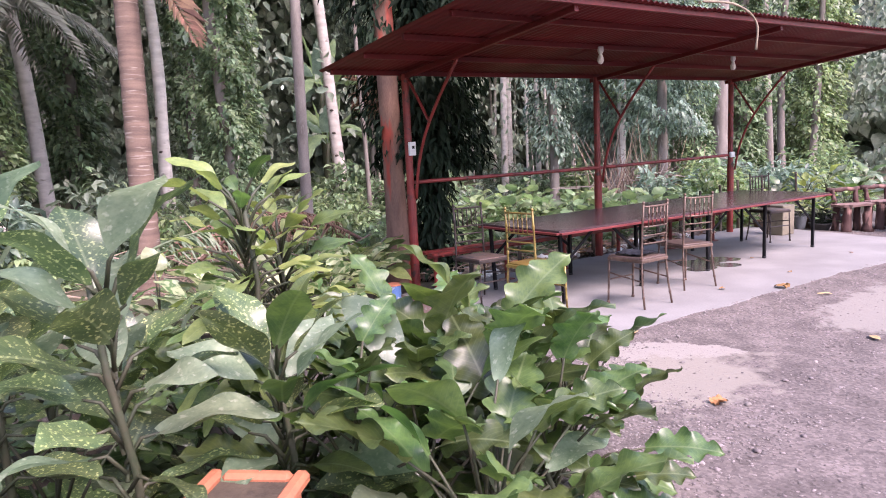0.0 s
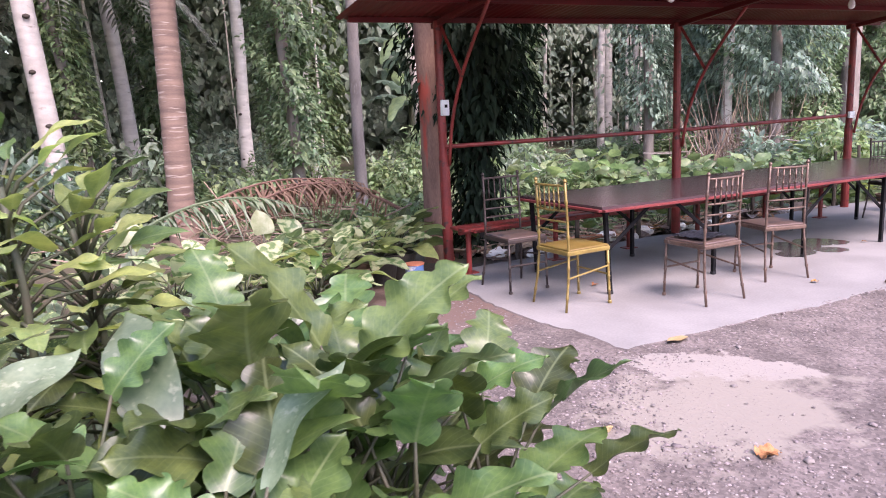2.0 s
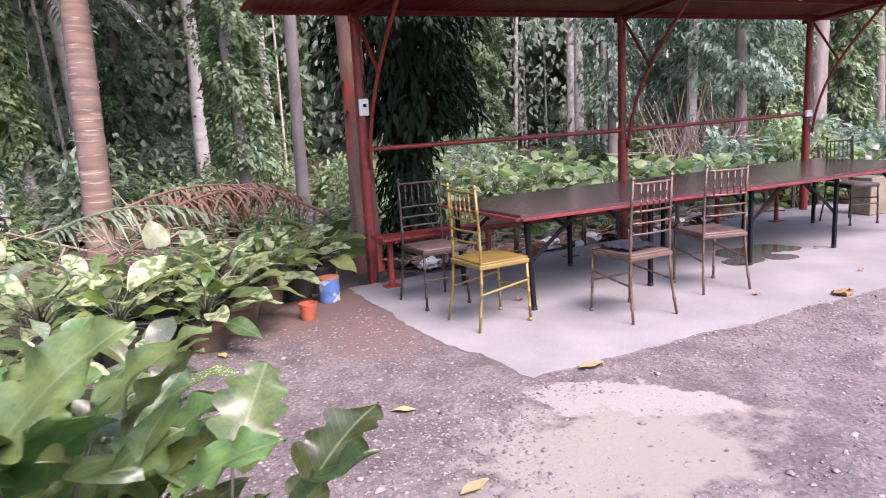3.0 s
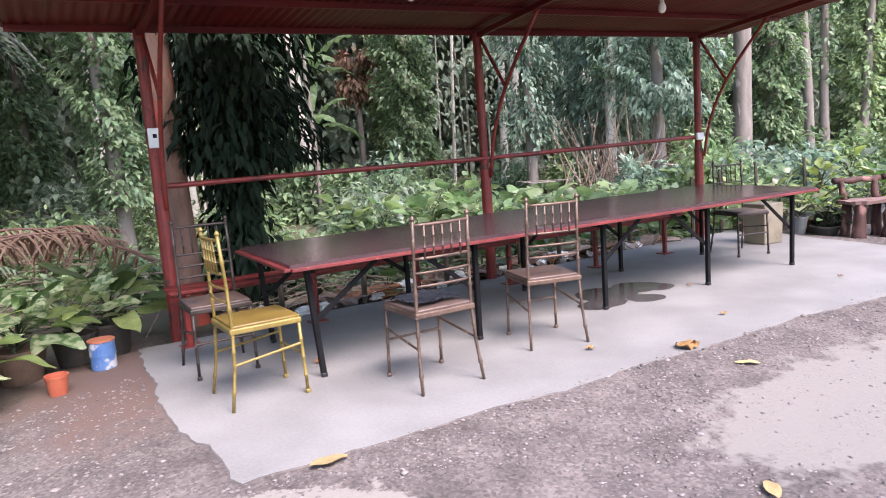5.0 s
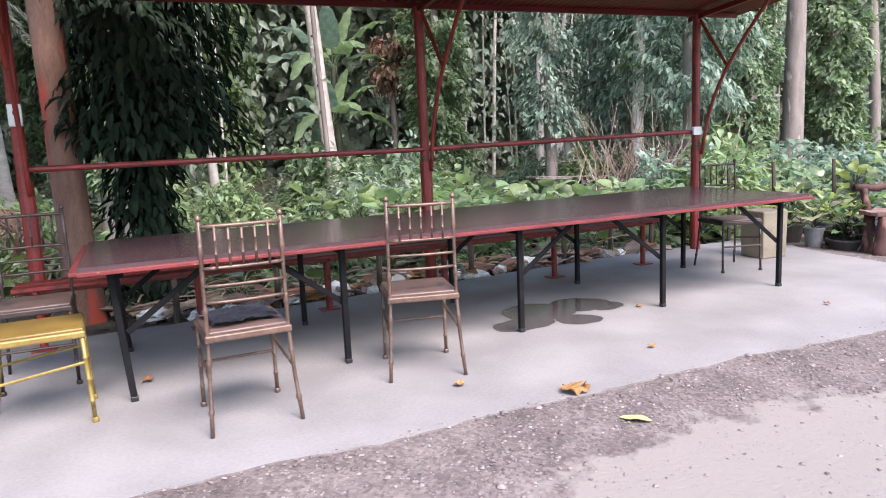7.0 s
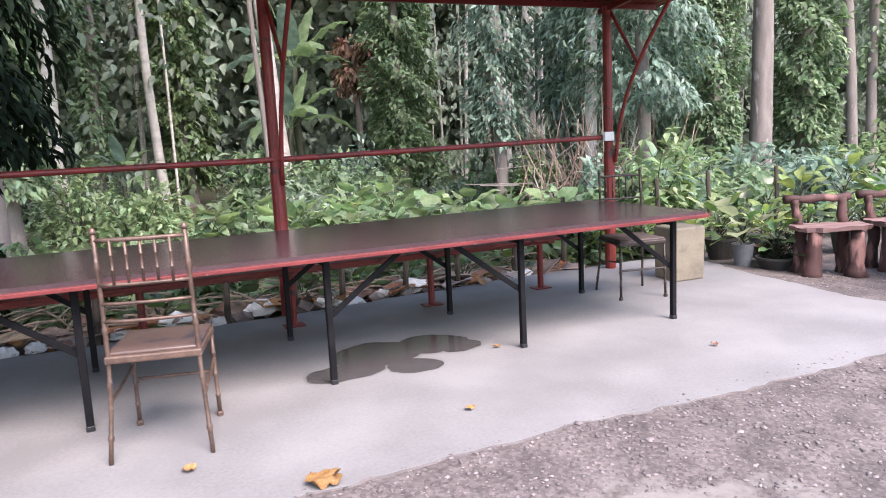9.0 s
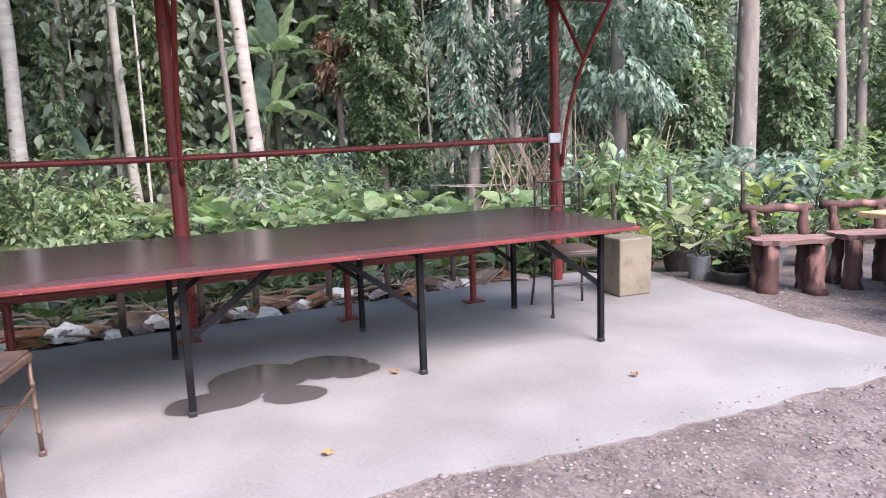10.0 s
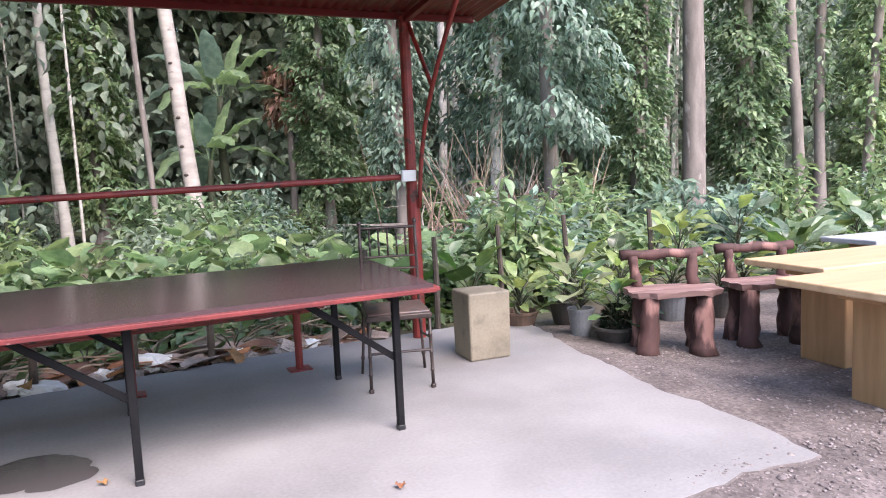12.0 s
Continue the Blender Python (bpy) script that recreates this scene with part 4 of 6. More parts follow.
# the bed beside the path
def build_bed():
    g = np.random.default_rng(5)
    mixed = LOBED + [broad_leaf("lobed_leaf", "lobed", 27, M_LOBED)]
    label_l = "lush plant with wavy lobed green leaves in the bed"
    spots = [(-2.72, -2.72), (-3.05, -2.95), (-3.35, -2.55), (-2.95, -2.3), (-3.5, -3.1), (-3.75, -2.7), (-3.2, -1.95), (-3.7, -2.1),
             (-3.05, -2.65), (-3.85, -1.9), (-4.05, -1.75), (-3.45, -1.4), (-3.6, -3.25), (-4.6, -2.2), (-3.22, -2.78), (-3.38, -3.05), (-3.55, -2.85), (-3.3, -2.35)]
    for i, (x, y) in enumerate(spots):
        rosette("lobed_plant", pose(x, y, GZ - 0.02, 0, 0, 37 * i), label_l, mixed if i % 4 or x > -3.3 else mixed + PLAIN[:1] + PALESHEEN[:2], 15, 0.36 - 0.05 * (i % 2), 100 + i, height=(0.42 + 0.10 * (i % 3)) if y < -2.15 else 0.36, stalk=0.36, group="lobed bed plants", lift=(-0.2, 1.4))
    for i, (x, y, h) in enumerate([(-3.05, -2.48, 0.66), (-3.18, -2.62, 0.62), (-2.98, -2.68, 0.52)]):
        rosette("lobed_plant", pose(x, y, GZ - 0.02, 0, 0, 83 * i), label_l, LOBED + PLAIN[:1], 15, 0.36, 180 + i, height=h, stalk=0.26, group="lobed bed plants", lift=(-0.3, 1.35))
    label_d = "tall dumb cane with pale-speckled green leaves"
    canes = [(-5.3, -3.9, 0.6), (-4.47, -2.80, 1.33), (-5.1, -3.3, 1.2), (-4.0, -2.72, 1.0), (-4.75, -2.3, 1.42), (-4.55, -1.8, 1.0), (-5.5, -2.8, 1.0),
             (-4.25, -1.5, 0.7), (-3.9, -0.9, 0.55), (-5.2, -1.4, 0.7), (-4.7, -0.6, 0.6), (-5.6, -3.9, 0.6)]
    for i, (x, y, h) in enumerate(canes):
        rosette("dumb_cane", pose(x, y, GZ - 0.02, 0, 0, 61 * i), label_d, SPOTTED + PALESHEEN[:2] if i % 3 else SPOTTED + PLAIN + PALESHEEN, 36, 0.33, 200 + i, height=h, stalk=0.07, group="dumb canes", lift=(-0.5, 1.5), low=0.3)
    for i, (x, y) in enumerate([(-3.0, -0.9), (-3.5, -0.3), (-4.2, -0.2), (-2.7, -0.4), (-3.1, 0.3), (-4.6, 0.3), (-3.8, 0.5), (-3.3, 1.6), (-4.0, 1.4), (-4.7, 1.3), (-3.6, 2.3), (-4.5, 2.4), (-5.3, 0.6), (-5.4, 2.0), (-2.9, 2.3), (-2.2, 2.2)]):
        rosette("low_plant", pose(x, y, GZ - 0.02, 0, 0, 50 * i), "low green plant with mixed plain and speckled leaves", PLAIN + PALESHEEN + SPOTTED + VARIEG, 18, 0.30, 300 + i, height=0.2, stalk=0.18, group="low bed plants")
    # one taller shrub with light leaves that rises over the bed
    for i, (x, y, h) in enumerate([(-3.86, -2.12, 1.40), (-3.68, -2.02, 1.26)]):
        rosette("tall_shrub", pose(x, y, GZ, 0, 0, 80 * i), "upright shrub with light green leaves above the bed", YELLOW + PLAIN[:1], 60, 0.20, 400 + i, height=h, stalk=0.13, lift=(-0.3, 1.1), low=0.5)


build_bed()


def build_planter():
    """Terracotta trough at the near edge of the bed."""
    t = thing("planter", pose(-4.30, -3.08, GZ, 0, 0, 47), "tall terracotta planter box at the edge of the bed", "planter")
    part("body", box(bmesh.new(), (0, 0, 0.35), (0.40, 0.26, 0.70), 0.02, segments=2), M_TERRA, t)
    for y in (-0.125, 0.125):
        bar("rim", (-0.222, y, 0.71), (0.222, y, 0.71), 0.045, 0.04, M_TERRA, t, bevel=0.012)
    for x in (-0.2, 0.2):
        bar("rim", (x, -0.1, 0.708), (x, 0.1, 0.708), 0.045, 0.04, M_TERRA, t, bevel=0.012)
    part("soil", box(bmesh.new(), (0, 0, 0.702), (0.36, 0.2, 0.015), 0), M_SOIL, t, "dark soil")


build_planter()


def build_pot(x, y, r, h, mat, label):
    z = ground_height(x, y) - 0.004
    t = thing("plant_pot", pose(x, y, z), label, "pot", "pots")
    part("body", lathe(bmesh.new(), [(r * 0.7, 0), (r * 0.74, 0.01), (r, h), (r * 1.06, h), (r * 1.06, h + 0.02), (r * 0.92, h + 0.02), (r * 0.9, h - 0.03)], 22), mat, t, smooth=False)
    part("soil", lathe(bmesh.new(), [(r * 0.9, h - 0.035), (r * 0.5, h - 0.02), (0.01, h - 0.012)], 14), M_SOIL, t, "dark potting soil")
    return t


def build_pot_row():
    rows = [(-1.28, 1.75, 0.15, 0.24, M_POT), (-1.62, 1.55, 0.17, 0.22, M_CLAYPOT), (-1.95, 1.15, 0.20, 0.20, M_CLAYPOT), (-2.2, 0.80, 0.16, 0.16, M_CLAYPOT), (-2.5, 1.15, 0.18, 0.2, M_POT),
            (-1.95, 1.75, 0.17, 0.22, M_POT), (-2.3, 1.6, 0.16, 0.2, M_POT), (-2.75, 0.75, 0.16, 0.2, M_POT), (-2.85, 1.5, 0.16, 0.2, M_POT), (-1.0, 1.95, 0.15, 0.24, M_POT), (-3.2, 1.0, 0.16, 0.2, M_POT)]
    for i, (x, y, r, h, mat) in enumerate(rows):
        what = {M_POT: "black plastic pot with a leafy plant beside the slab", M_CLAYPOT: "brown clay bowl with a leafy plant beside the slab"}[mat]
        build_pot(x, y, r, h, mat, what)
        kinds = YELLOW + PLAIN if i == 9 else [VARIEG, VARIEG + PLAIN, YELLOW + VARIEG, PLAIN + VARIEG, SPOTTED + VARIEG][i % 5]
        rosette("potted_plant", pose(x, y, ground_height(x, y) + h - 0.03, 0, 0, 71 * i), "leafy foliage plant with green and cream leaves in a pot", kinds, 18, 0.34 if i != 9 else 0.42, 500 + i, height=0.16, stalk=0.16, group="potted foliage", lift=(0.0, 1.2))
    for i, (x, y, z) in enumerate([(-3.45, 1.25, 0.66), (-2.38, 1.70, 0.56)]):
        t = thing("elephant_ear", pose(x, y, GZ), "plant with two broad cream leaves", "plant")
        for k, (yaw, up) in enumerate(((0.25, 1.25), (-0.5, 1.05))):
            foot = Vector((0.04 * k, 0.03 * k, z - GZ - 0.06 * k))
            part("stalk", tube(bmesh.new(), [(0, 0, 0), (0.01, 0.02, (z - GZ) / 2), foot], 0.007, 6), M_STEM, t, smooth=True)
            leaf_at((CREAM, YELLOW)[k][i % 2], t, foot, yaw, up, 0.25)


build_pot_row()


def build_tin():
    t = thing("paint_tin", pose(-1.12, 1.36, ground_height(-1.12, 1.36) - 0.003), "dented blue and white tin can used as a pot", "tin can")
    part("body", lathe(bmesh.new(), [(0.082, 0), (0.085, 0.006), (0.084, 0.09), (0.087, 0.1), (0.085, 0.19), (0.088, 0.2), (0.082, 0.2), (0.080, 0.17)], 22), M_BLUE, t)
    part("rim", lathe(bmesh.new(), [(0.08, 0.196), (0.091, 0.198), (0.091, 0.21), (0.08, 0.21)], 22), M_TERRA, t, "rusty red rim")


def build_orange_pot():
    t = thing("small_pot", pose(-1.42, 1.0, ground_height(-1.42, 1.0) - 0.003), "small orange plastic pot on the dirt", "pot")
    part("body", lathe(bmesh.new(), [(0.05, 0), (0.053, 0.004), (0.068, 0.12), (0.074, 0.12), (0.074, 0.135), (0.064, 0.135), (0.06, 0.08)], 20), M_ORANGE, t)


build_tin()
build_orange_pot()


# potted plants and greenery beyond the slab's far end
def build_far_pots():
    rows = [(6.55, 1.75, 0.15, 0.16, M_CLAYPOT, YELLOW), (6.78, 1.22, 0.10, 0.2, M_GREYPOT, PLAIN + CREAM), (7.0, 1.7, 0.16, 0.2, M_POT, PLAIN), (7.2, 1.25, 0.15, 0.16, M_CLAYPOT, PLAIN + YELLOW),
            (7.45, 1.55, 0.15, 0.22, M_GREYPOT, YELLOW), (7.85, 1.35, 0.14, 0.22, M_GREYPOT, PLAIN), (8.25, 1.2, 0.15, 0.22, M_POT, SPOTTED), (8.6, 1.25, 0.14, 0.2, M_GREYPOT, YELLOW), (6.9, 0.95, 0.17, 0.10, M_POT, PLAIN)]
    for i, (x, y, r, h, mat, kinds) in enumerate(rows):
        build_pot(x, y, r, h, mat, {M_POT: "dark plastic pot under the shrubs", M_CLAYPOT: "brown clay pot under the shrubs", M_GREYPOT: "grey pot under the shrubs"}[mat])
        rosette("potted_plant", pose(x, y, ground_height(x, y) + h - 0.03, 0, 0, 67 * i), "leafy green plant in a pot beyond the slab", kinds, 14, 0.22, 600 + i, height=0.18, stalk=0.14, group="potted foliage")
    beds = [(8.62, 2.05, 0.62, YELLOW + YELLOW, 0.30, 26), (9.55, 2.15, 0.72, YELLOW + PALESHEEN, 0.30, 20), (8.0, 2.3, 0.40, HEART + PALESHEEN, 0.26, 13), (10.7, 2.1, 0.30, VARIEG + PALESHEEN, 0.44, 24),
            (7.35, 2.1, 0.42, PALESHEEN + CREAM + YELLOW, 0.28, 15), (6.5, 2.5, 0.35, HEART, 0.32, 11), (9.75, 1.75, 0.36, PALESHEEN + HEART, 0.34, 12), (11.3, 1.7, 0.45, SPOTTED + PALESHEEN, 0.34, 16), (11.9, 2.4, 0.6, HEART, 0.34, 16),
            (7.75, 2.9, 0.5, PLAIN + PALESHEEN, 0.28, 14), (10.1, 1.9, 0.42, STRAP + PALESHEEN, 0.48, 22), (5.9, 2.6, 0.3, HEART + PLAIN, 0.3, 11), (12.4, 1.5, 0.6, PLAIN + YELLOW, 0.34, 16), (9.1, 2.9, 0.5, HEART + PALESHEEN, 0.3, 14)]
    for i, (x, y, h, kinds, size, n) in enumerate(beds):
        rosette("garden_plant", pose(x, y, GZ - 0.05, 0, 0, 53 * i), "broad-leaved garden plant at the forest edge", kinds, n, size, 700 + i, height=h, stalk=0.2, group="garden plants")


build_far_pots()


def build_round_bush():
    t = thing("round_bush", pose(7.0, 0.98, GZ), "small dense dark green bush in a low pot", "bush")
    g = np.random.default_rng(77)
    p = unit(g.normal(size=(1500, 3)))
    p[:, 2] = np.abs(p[:, 2])
    pos = p * np.array([0.17, 0.17, 0.26]) * g.uniform(0.75, 1.0, (1500, 1)) + np.array([0, 0, 0.10])
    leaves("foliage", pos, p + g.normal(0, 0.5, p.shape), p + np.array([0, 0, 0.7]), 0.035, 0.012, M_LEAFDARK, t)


build_round_bush()


# ---- trees ----
def vine_cloud(n, radius, z0, z1, g, length, hang=0.5, thick=0.45):
    """Places and directions of leaves that clothe an upright trunk."""
    a = g.uniform(0, 2 * math.pi, n)
    z = g.uniform(z0, z1, n)
    lump = 0.72 + 0.33 * np.sin(a * 2 + z * 1.7) * np.sin(z * 2.3 + a) + 0.2 * np.sin(z * 5.1 + 3 * a)
    r = radius * lump * (1 - thick * g.random(n) ** 1.5)
    out = np.stack([np.cos(a), np.sin(a), np.zeros(n)], 1)
    pos = out * r[:, None]
    pos[:, 2] = z
    way = out * 0.8 + np.array([0, 0, -hang]) + g.normal(0, 0.45, (n, 3))
    up = out * 0.7 + np.array([0, 0, 0.9]) + g.normal(0, 0.3, (n, 3))
    ln = length * g.uniform(0.65, 1.25, n)
    return pos, way, up, ln


def crown(parent, centre, spread, n, length, mat, g, name="crown", hang=0.4, clumps=26):
    """A crown of leaf clumps with gaps."""
    c = unit(g.normal(size=(clumps, 3))) * g.uniform(0.35, 1.0, (clumps, 1)) * np.array(spread) + np.array(centre)
    k = g.integers(0, clumps, n)
    pos = c[k] + g.normal(0, 1, (n, 3)) * np.array(spread) * 0.16
    way = unit(pos - np.array(centre)) * 0.6 + np.array([0, 0, -hang]) + g.normal(0, 0.5, (n, 3))
    up = np.array([0, 0, 1.0]) + g.normal(0, 0.5, (n, 3))
    return leaves(name, pos, way, up, length * g.uniform(0.7, 1.2, n), length * 0.42, mat, parent)


def knots(parent, x0, x1, r, zs, side, g):
    """Dark branch scars on the side of a pale trunk that faces the clearing."""
    for z in zs:
        f = z / 9.0
        c = Vector(x0).lerp(Vector(x1), f)
        a = side + g.uniform(-0.5, 0.5)
        bm = bmesh.new()
        bmesh.ops.create_icosphere(bm, subdivisions=1, radius=1, matrix=Matrix.Translation((c.x + math.cos(a) * r * 0.80, c.y + math.sin(a) * r * 0.80, c.z)) @ Matrix.Diagonal((r * 0.36, r * 0.36, 0.045, 1)))
        part("knot", bm, M_KNOT, parent, smooth=True)


def limbs(parent, top, reach, r, mat, g, count=5):
    bm = bmesh.new()
    for i in range(count):
        a = i * 6.28 / count + g.uniform(-0.4, 0.4)
        end = Vector(top) + Vector((math.cos(a) * reach, math.sin(a) * reach, g.uniform(0.6, 1.8)))
        mid = Vector(top).lerp(end, 0.5) + Vector((0, 0, -0.2))
        tube(bm, [Vector(top) - Vector((0, 0, g.uniform(0.2, 1.4))), mid, end], [r, r * 0.6, r * 0.2], 6)
    return part("limb", bm, mat, parent, smooth=True)


def tree(x, y, r, mat, label, top=12.5, lean=(0, 0), vines=None, crown_mat=None, scars=(), seed=0, bend=0.12, z0=GZ - 0.25, spread=(2.2, 2.2, 1.4)):
    """A slim forest tree: trunk, limbs, crown above, and vines on it if it has any."""
    g = np.random.default_rng(seed + 900)
    t = thing("tree", pose(x, y, z0), label, "tree", "forest trees")
    h = top - z0
    tip = (lean[0] * h, lean[1] * h, h)
    trunk_mesh("trunk", (0, 0, 0), tip, r, r * 0.62, mat, t, bend, seed=seed)
    if scars:
        knots(t, (0, 0, 0), (lean[0] * 9, lean[1] * 9, 9), r, scars, -2.0, g)
    limbs(t, tip, spread[0] * 0.8, r * 0.4, mat, g)
    crown(t, (tip[0], tip[1], tip[2] + 1.0), spread, 260, 0.30, crown_mat or M_LEAFFAR, g)
    if vines:
        vmat, rad, lo, hi, n, ln = vines
        droops = vmat == M_LEAFBLUE
        pos, way, up, l = vine_cloud(int(n * (3.0 if droops else 3.2)), rad, lo - z0, hi - z0, g, ln * (0.62 if droops else 0.66), hang=0.85 if droops else 0.5)
        a = np.arctan2(pos[:, 1], pos[:, 0])
        tuft = np.sin(a * 3 + pos[:, 2] * 2.9 + seed) * np.sin(pos[:, 2] * 1.9 - a * 2) > (-0.25 if droops else -0.5)
        pos, way, up, l = pos[tuft], way[tuft], up[tuft], l[tuft]
        pos[:, :2] += np.array(lean) * pos[:, 2:3]
        leaves("vines", pos, way, up, l, l * (0.46 if droops else 0.52), vmat, t)["label"] = "climbing vine leaves"
    return t


PALE = "slim pale-barked forest tree with dark branch scars"
VINE = "forest tree clothed in climbing green vines"
GREY = "straight grey-barked forest tree"
tree(-4.1, 9.5, 0.19, M_PALEBARK, PALE, scars=(1.2, 2.0, 2.9, 3.8), seed=1, bend=0.05, lean=(-0.05, 0.03))
tree(-2.5, 16.8, 0.20, M_PALEBARK, PALE, seed=3, lean=(-0.06, 0))
tree(0.2, 15.2, 0.18, M_PALEBARK, PALE, scars=(1.0, 2.2, 3.1), seed=4, lean=(-0.03, 0))
tree(0.09, 6.0, 0.095, M_GREYBARK, GREY, seed=5, bend=0.06)
tree(-0.3, 2.5, 0.13, M_BROWNBARK, "rough brown tree trunk beside the red post", seed=7, bend=0.03, lean=(-0.012, 0.0))
tree(5.65, 15.3, 0.20, M_PALEBARK, PALE, scars=(1.1, 1.9, 2.6, 3.3, 4.0, 4.6), seed=9, lean=(-0.09, 0.0), bend=0.04)
tree(9.75, 7.5, 0.125, M_PALEBARK, "pale forest tree in a thicket of dry twigs", vines=(M_LEAF, 0.4, 2.6, 6, 300, 0.2), seed=10, bend=0.05)
tree(14.8, 7.9, 0.25, M_GREYBARK, "thick straight grey-brown forest tree", seed=11, bend=0.05)
tree(19.6, 9.0, 0.15, M_GREYBARK, "thin pale leaning forest tree", seed=12, bend=0.12)
tree(15.2, 18.3, 0.22, M_PALEBARK, PALE, seed=13)
tree(10.6, 19.0, 0.22, M_GREYBARK, VINE, vines=(M_LEAFLIGHT, 1.25, 0.3, 8.5, 4200, 0.34), seed=14)
tree(3.4, 18.7, 0.20, M_GREYBARK, VINE, vines=(M_LEAFLIGHT, 1.0, 0.4, 8.5, 3000, 0.34), seed=15)
tree(2.6, 17.0, 0.13, M_PALEBARK, PALE, scars=(1.3, 2.1, 3.0), seed=16, lean=(-0.03, 0))
tree(1.0, 15.5, 0.15, M_GREYBARK, VINE, vines=(M_LEAF, 0.5, 1.2, 8.5, 1100, 0.28), seed=17)
tree(-0.1, 8.9, 0.12, M_GREYBARK, VINE, vines=(M_LEAF, 0.75, 0.8, 6.5, 2200, 0.22), seed=18)
tree(13.4, 10.3, 0.18, M_GREYBARK, "forest tree with drooping bluish-green foliage", vines=(M_LEAFBLUE, 1.7, 1.2, 8, 4200, 0.34), seed=19)
tree(10.6, 8.6, 0.15, M_GREYBARK, "forest tree with drooping bluish-green foliage", vines=(M_LEAFBLUE, 1.3, 1.1, 7, 3600, 0.30), seed=20)
tree(10.3, 6.6, 0.13, M_GREYBARK, "forest tree with drooping bluish-green foliage", vines=(M_LEAFBLUE, 1.5, 1.7, 7.5, 3800, 0.26), seed=38)
tree(8.4, 8.6, 0.12, M_GREYBARK, "forest tree with drooping bluish-green foliage", vines=(M_LEAFBLUE, 0.8, 1.2, 7, 2000, 0.24), seed=39)
tree(13.0, 7.6, 0.16, M_GREYBARK, VINE, vines=(M_LEAF, 0.75, 0.0, 7, 3200, 0.22), seed=21)
tree(17.5, 8.8, 0.2, M_GREYBARK, VINE, vines=(M_LEAF, 1.0, 0.0, 8, 3000, 0.30), seed=22)
tree(21.0, 8.2, 0.13, M_GREYBARK, "leaning brown forest tree with sparse vines", vines=(M_LEAFLIGHT, 0.6, 1.5, 8, 420, 0.32), seed=23, lean=(0.07, 0))
tree(20.4, 9.0, 0.14, M_GREYBARK, "twisted brown forest tree with sparse vines", vines=(M_LEAF, 0.5, 2.5, 8, 260, 0.3), seed=43)
tree(24.0, 9.6, 0.28, M_GREYBARK, VINE, vines=(M_LEAFLIGHT, 1.4, 0.0, 9, 3000, 0.36), seed=24)
tree(16.5, 12.5, 0.2, M_GREYBARK, VINE, vines=(M_LEAFLIGHT, 1.3, 0.0, 9, 3400, 0.36), seed=25)
tree(9.2, 15.8, 0.14, M_GREYBARK, VINE, vines=(M_LEAF, 1.0, 0.8, 8, 2600, 0.3), seed=26)
tree(12.6, 15.5, 0.13, M_PALEBARK, PALE, seed=28)
tree(-6.0, 7.5, 0.2, M_PALEBARK, "pale forest tree with hanging leaves", vines=(M_LEAF, 0.6, 1.4, 6, 900, 0.24), seed=29)
tree(-3.6, 11.8, 0.12, M_GREYBARK, VINE, vines=(M_LEAFLIGHT, 0.5, 1.0, 4.5, 900, 0.26), seed=30, lean=(-0.08, 0))
tree(-1.5, 19.0, 0.2, M_GREYBARK, VINE, vines=(M_LEAF, 1.2, 0.6, 8, 2600, 0.34), seed=31)
tree(4.4, 11.5, 0.06, M_GREYBARK, GREY, seed=33)
tree(-7.5, 14.0, 0.1, M_PALEBARK, PALE, seed=34)
tree(11.8, 12.8, 0.1, M_PALEBARK, PALE, seed=35)
tree(-8.0, 10.0, 0.2, M_GREYBARK, VINE, vines=(M_LEAF, 1.0, 0.4, 7, 2000, 0.3), seed=36)
tree(-9.5, 4.0, 0.2, M_GREYBARK, VINE, vines=(M_LEAF, 1.2, 0.4, 7, 2200, 0.3), seed=37)


def build_creeper_tree():
    """The dark tree behind the rail with its curtain of hanging leaves."""
    g = np.random.default_rng(41)
    t = thing("creeper_tree", pose(0.28, 2.58, GZ - 0.1), "tree hung with a dark curtain of creeper leaves", "tree")
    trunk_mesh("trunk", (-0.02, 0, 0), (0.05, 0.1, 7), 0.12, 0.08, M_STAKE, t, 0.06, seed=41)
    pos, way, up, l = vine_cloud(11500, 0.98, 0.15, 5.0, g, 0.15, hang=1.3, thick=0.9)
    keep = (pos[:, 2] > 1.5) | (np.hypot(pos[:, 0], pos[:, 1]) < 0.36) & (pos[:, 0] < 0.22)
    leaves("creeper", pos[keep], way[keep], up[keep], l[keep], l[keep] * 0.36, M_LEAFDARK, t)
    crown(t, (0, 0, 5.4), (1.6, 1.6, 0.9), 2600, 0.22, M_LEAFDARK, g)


build_creeper_tree()


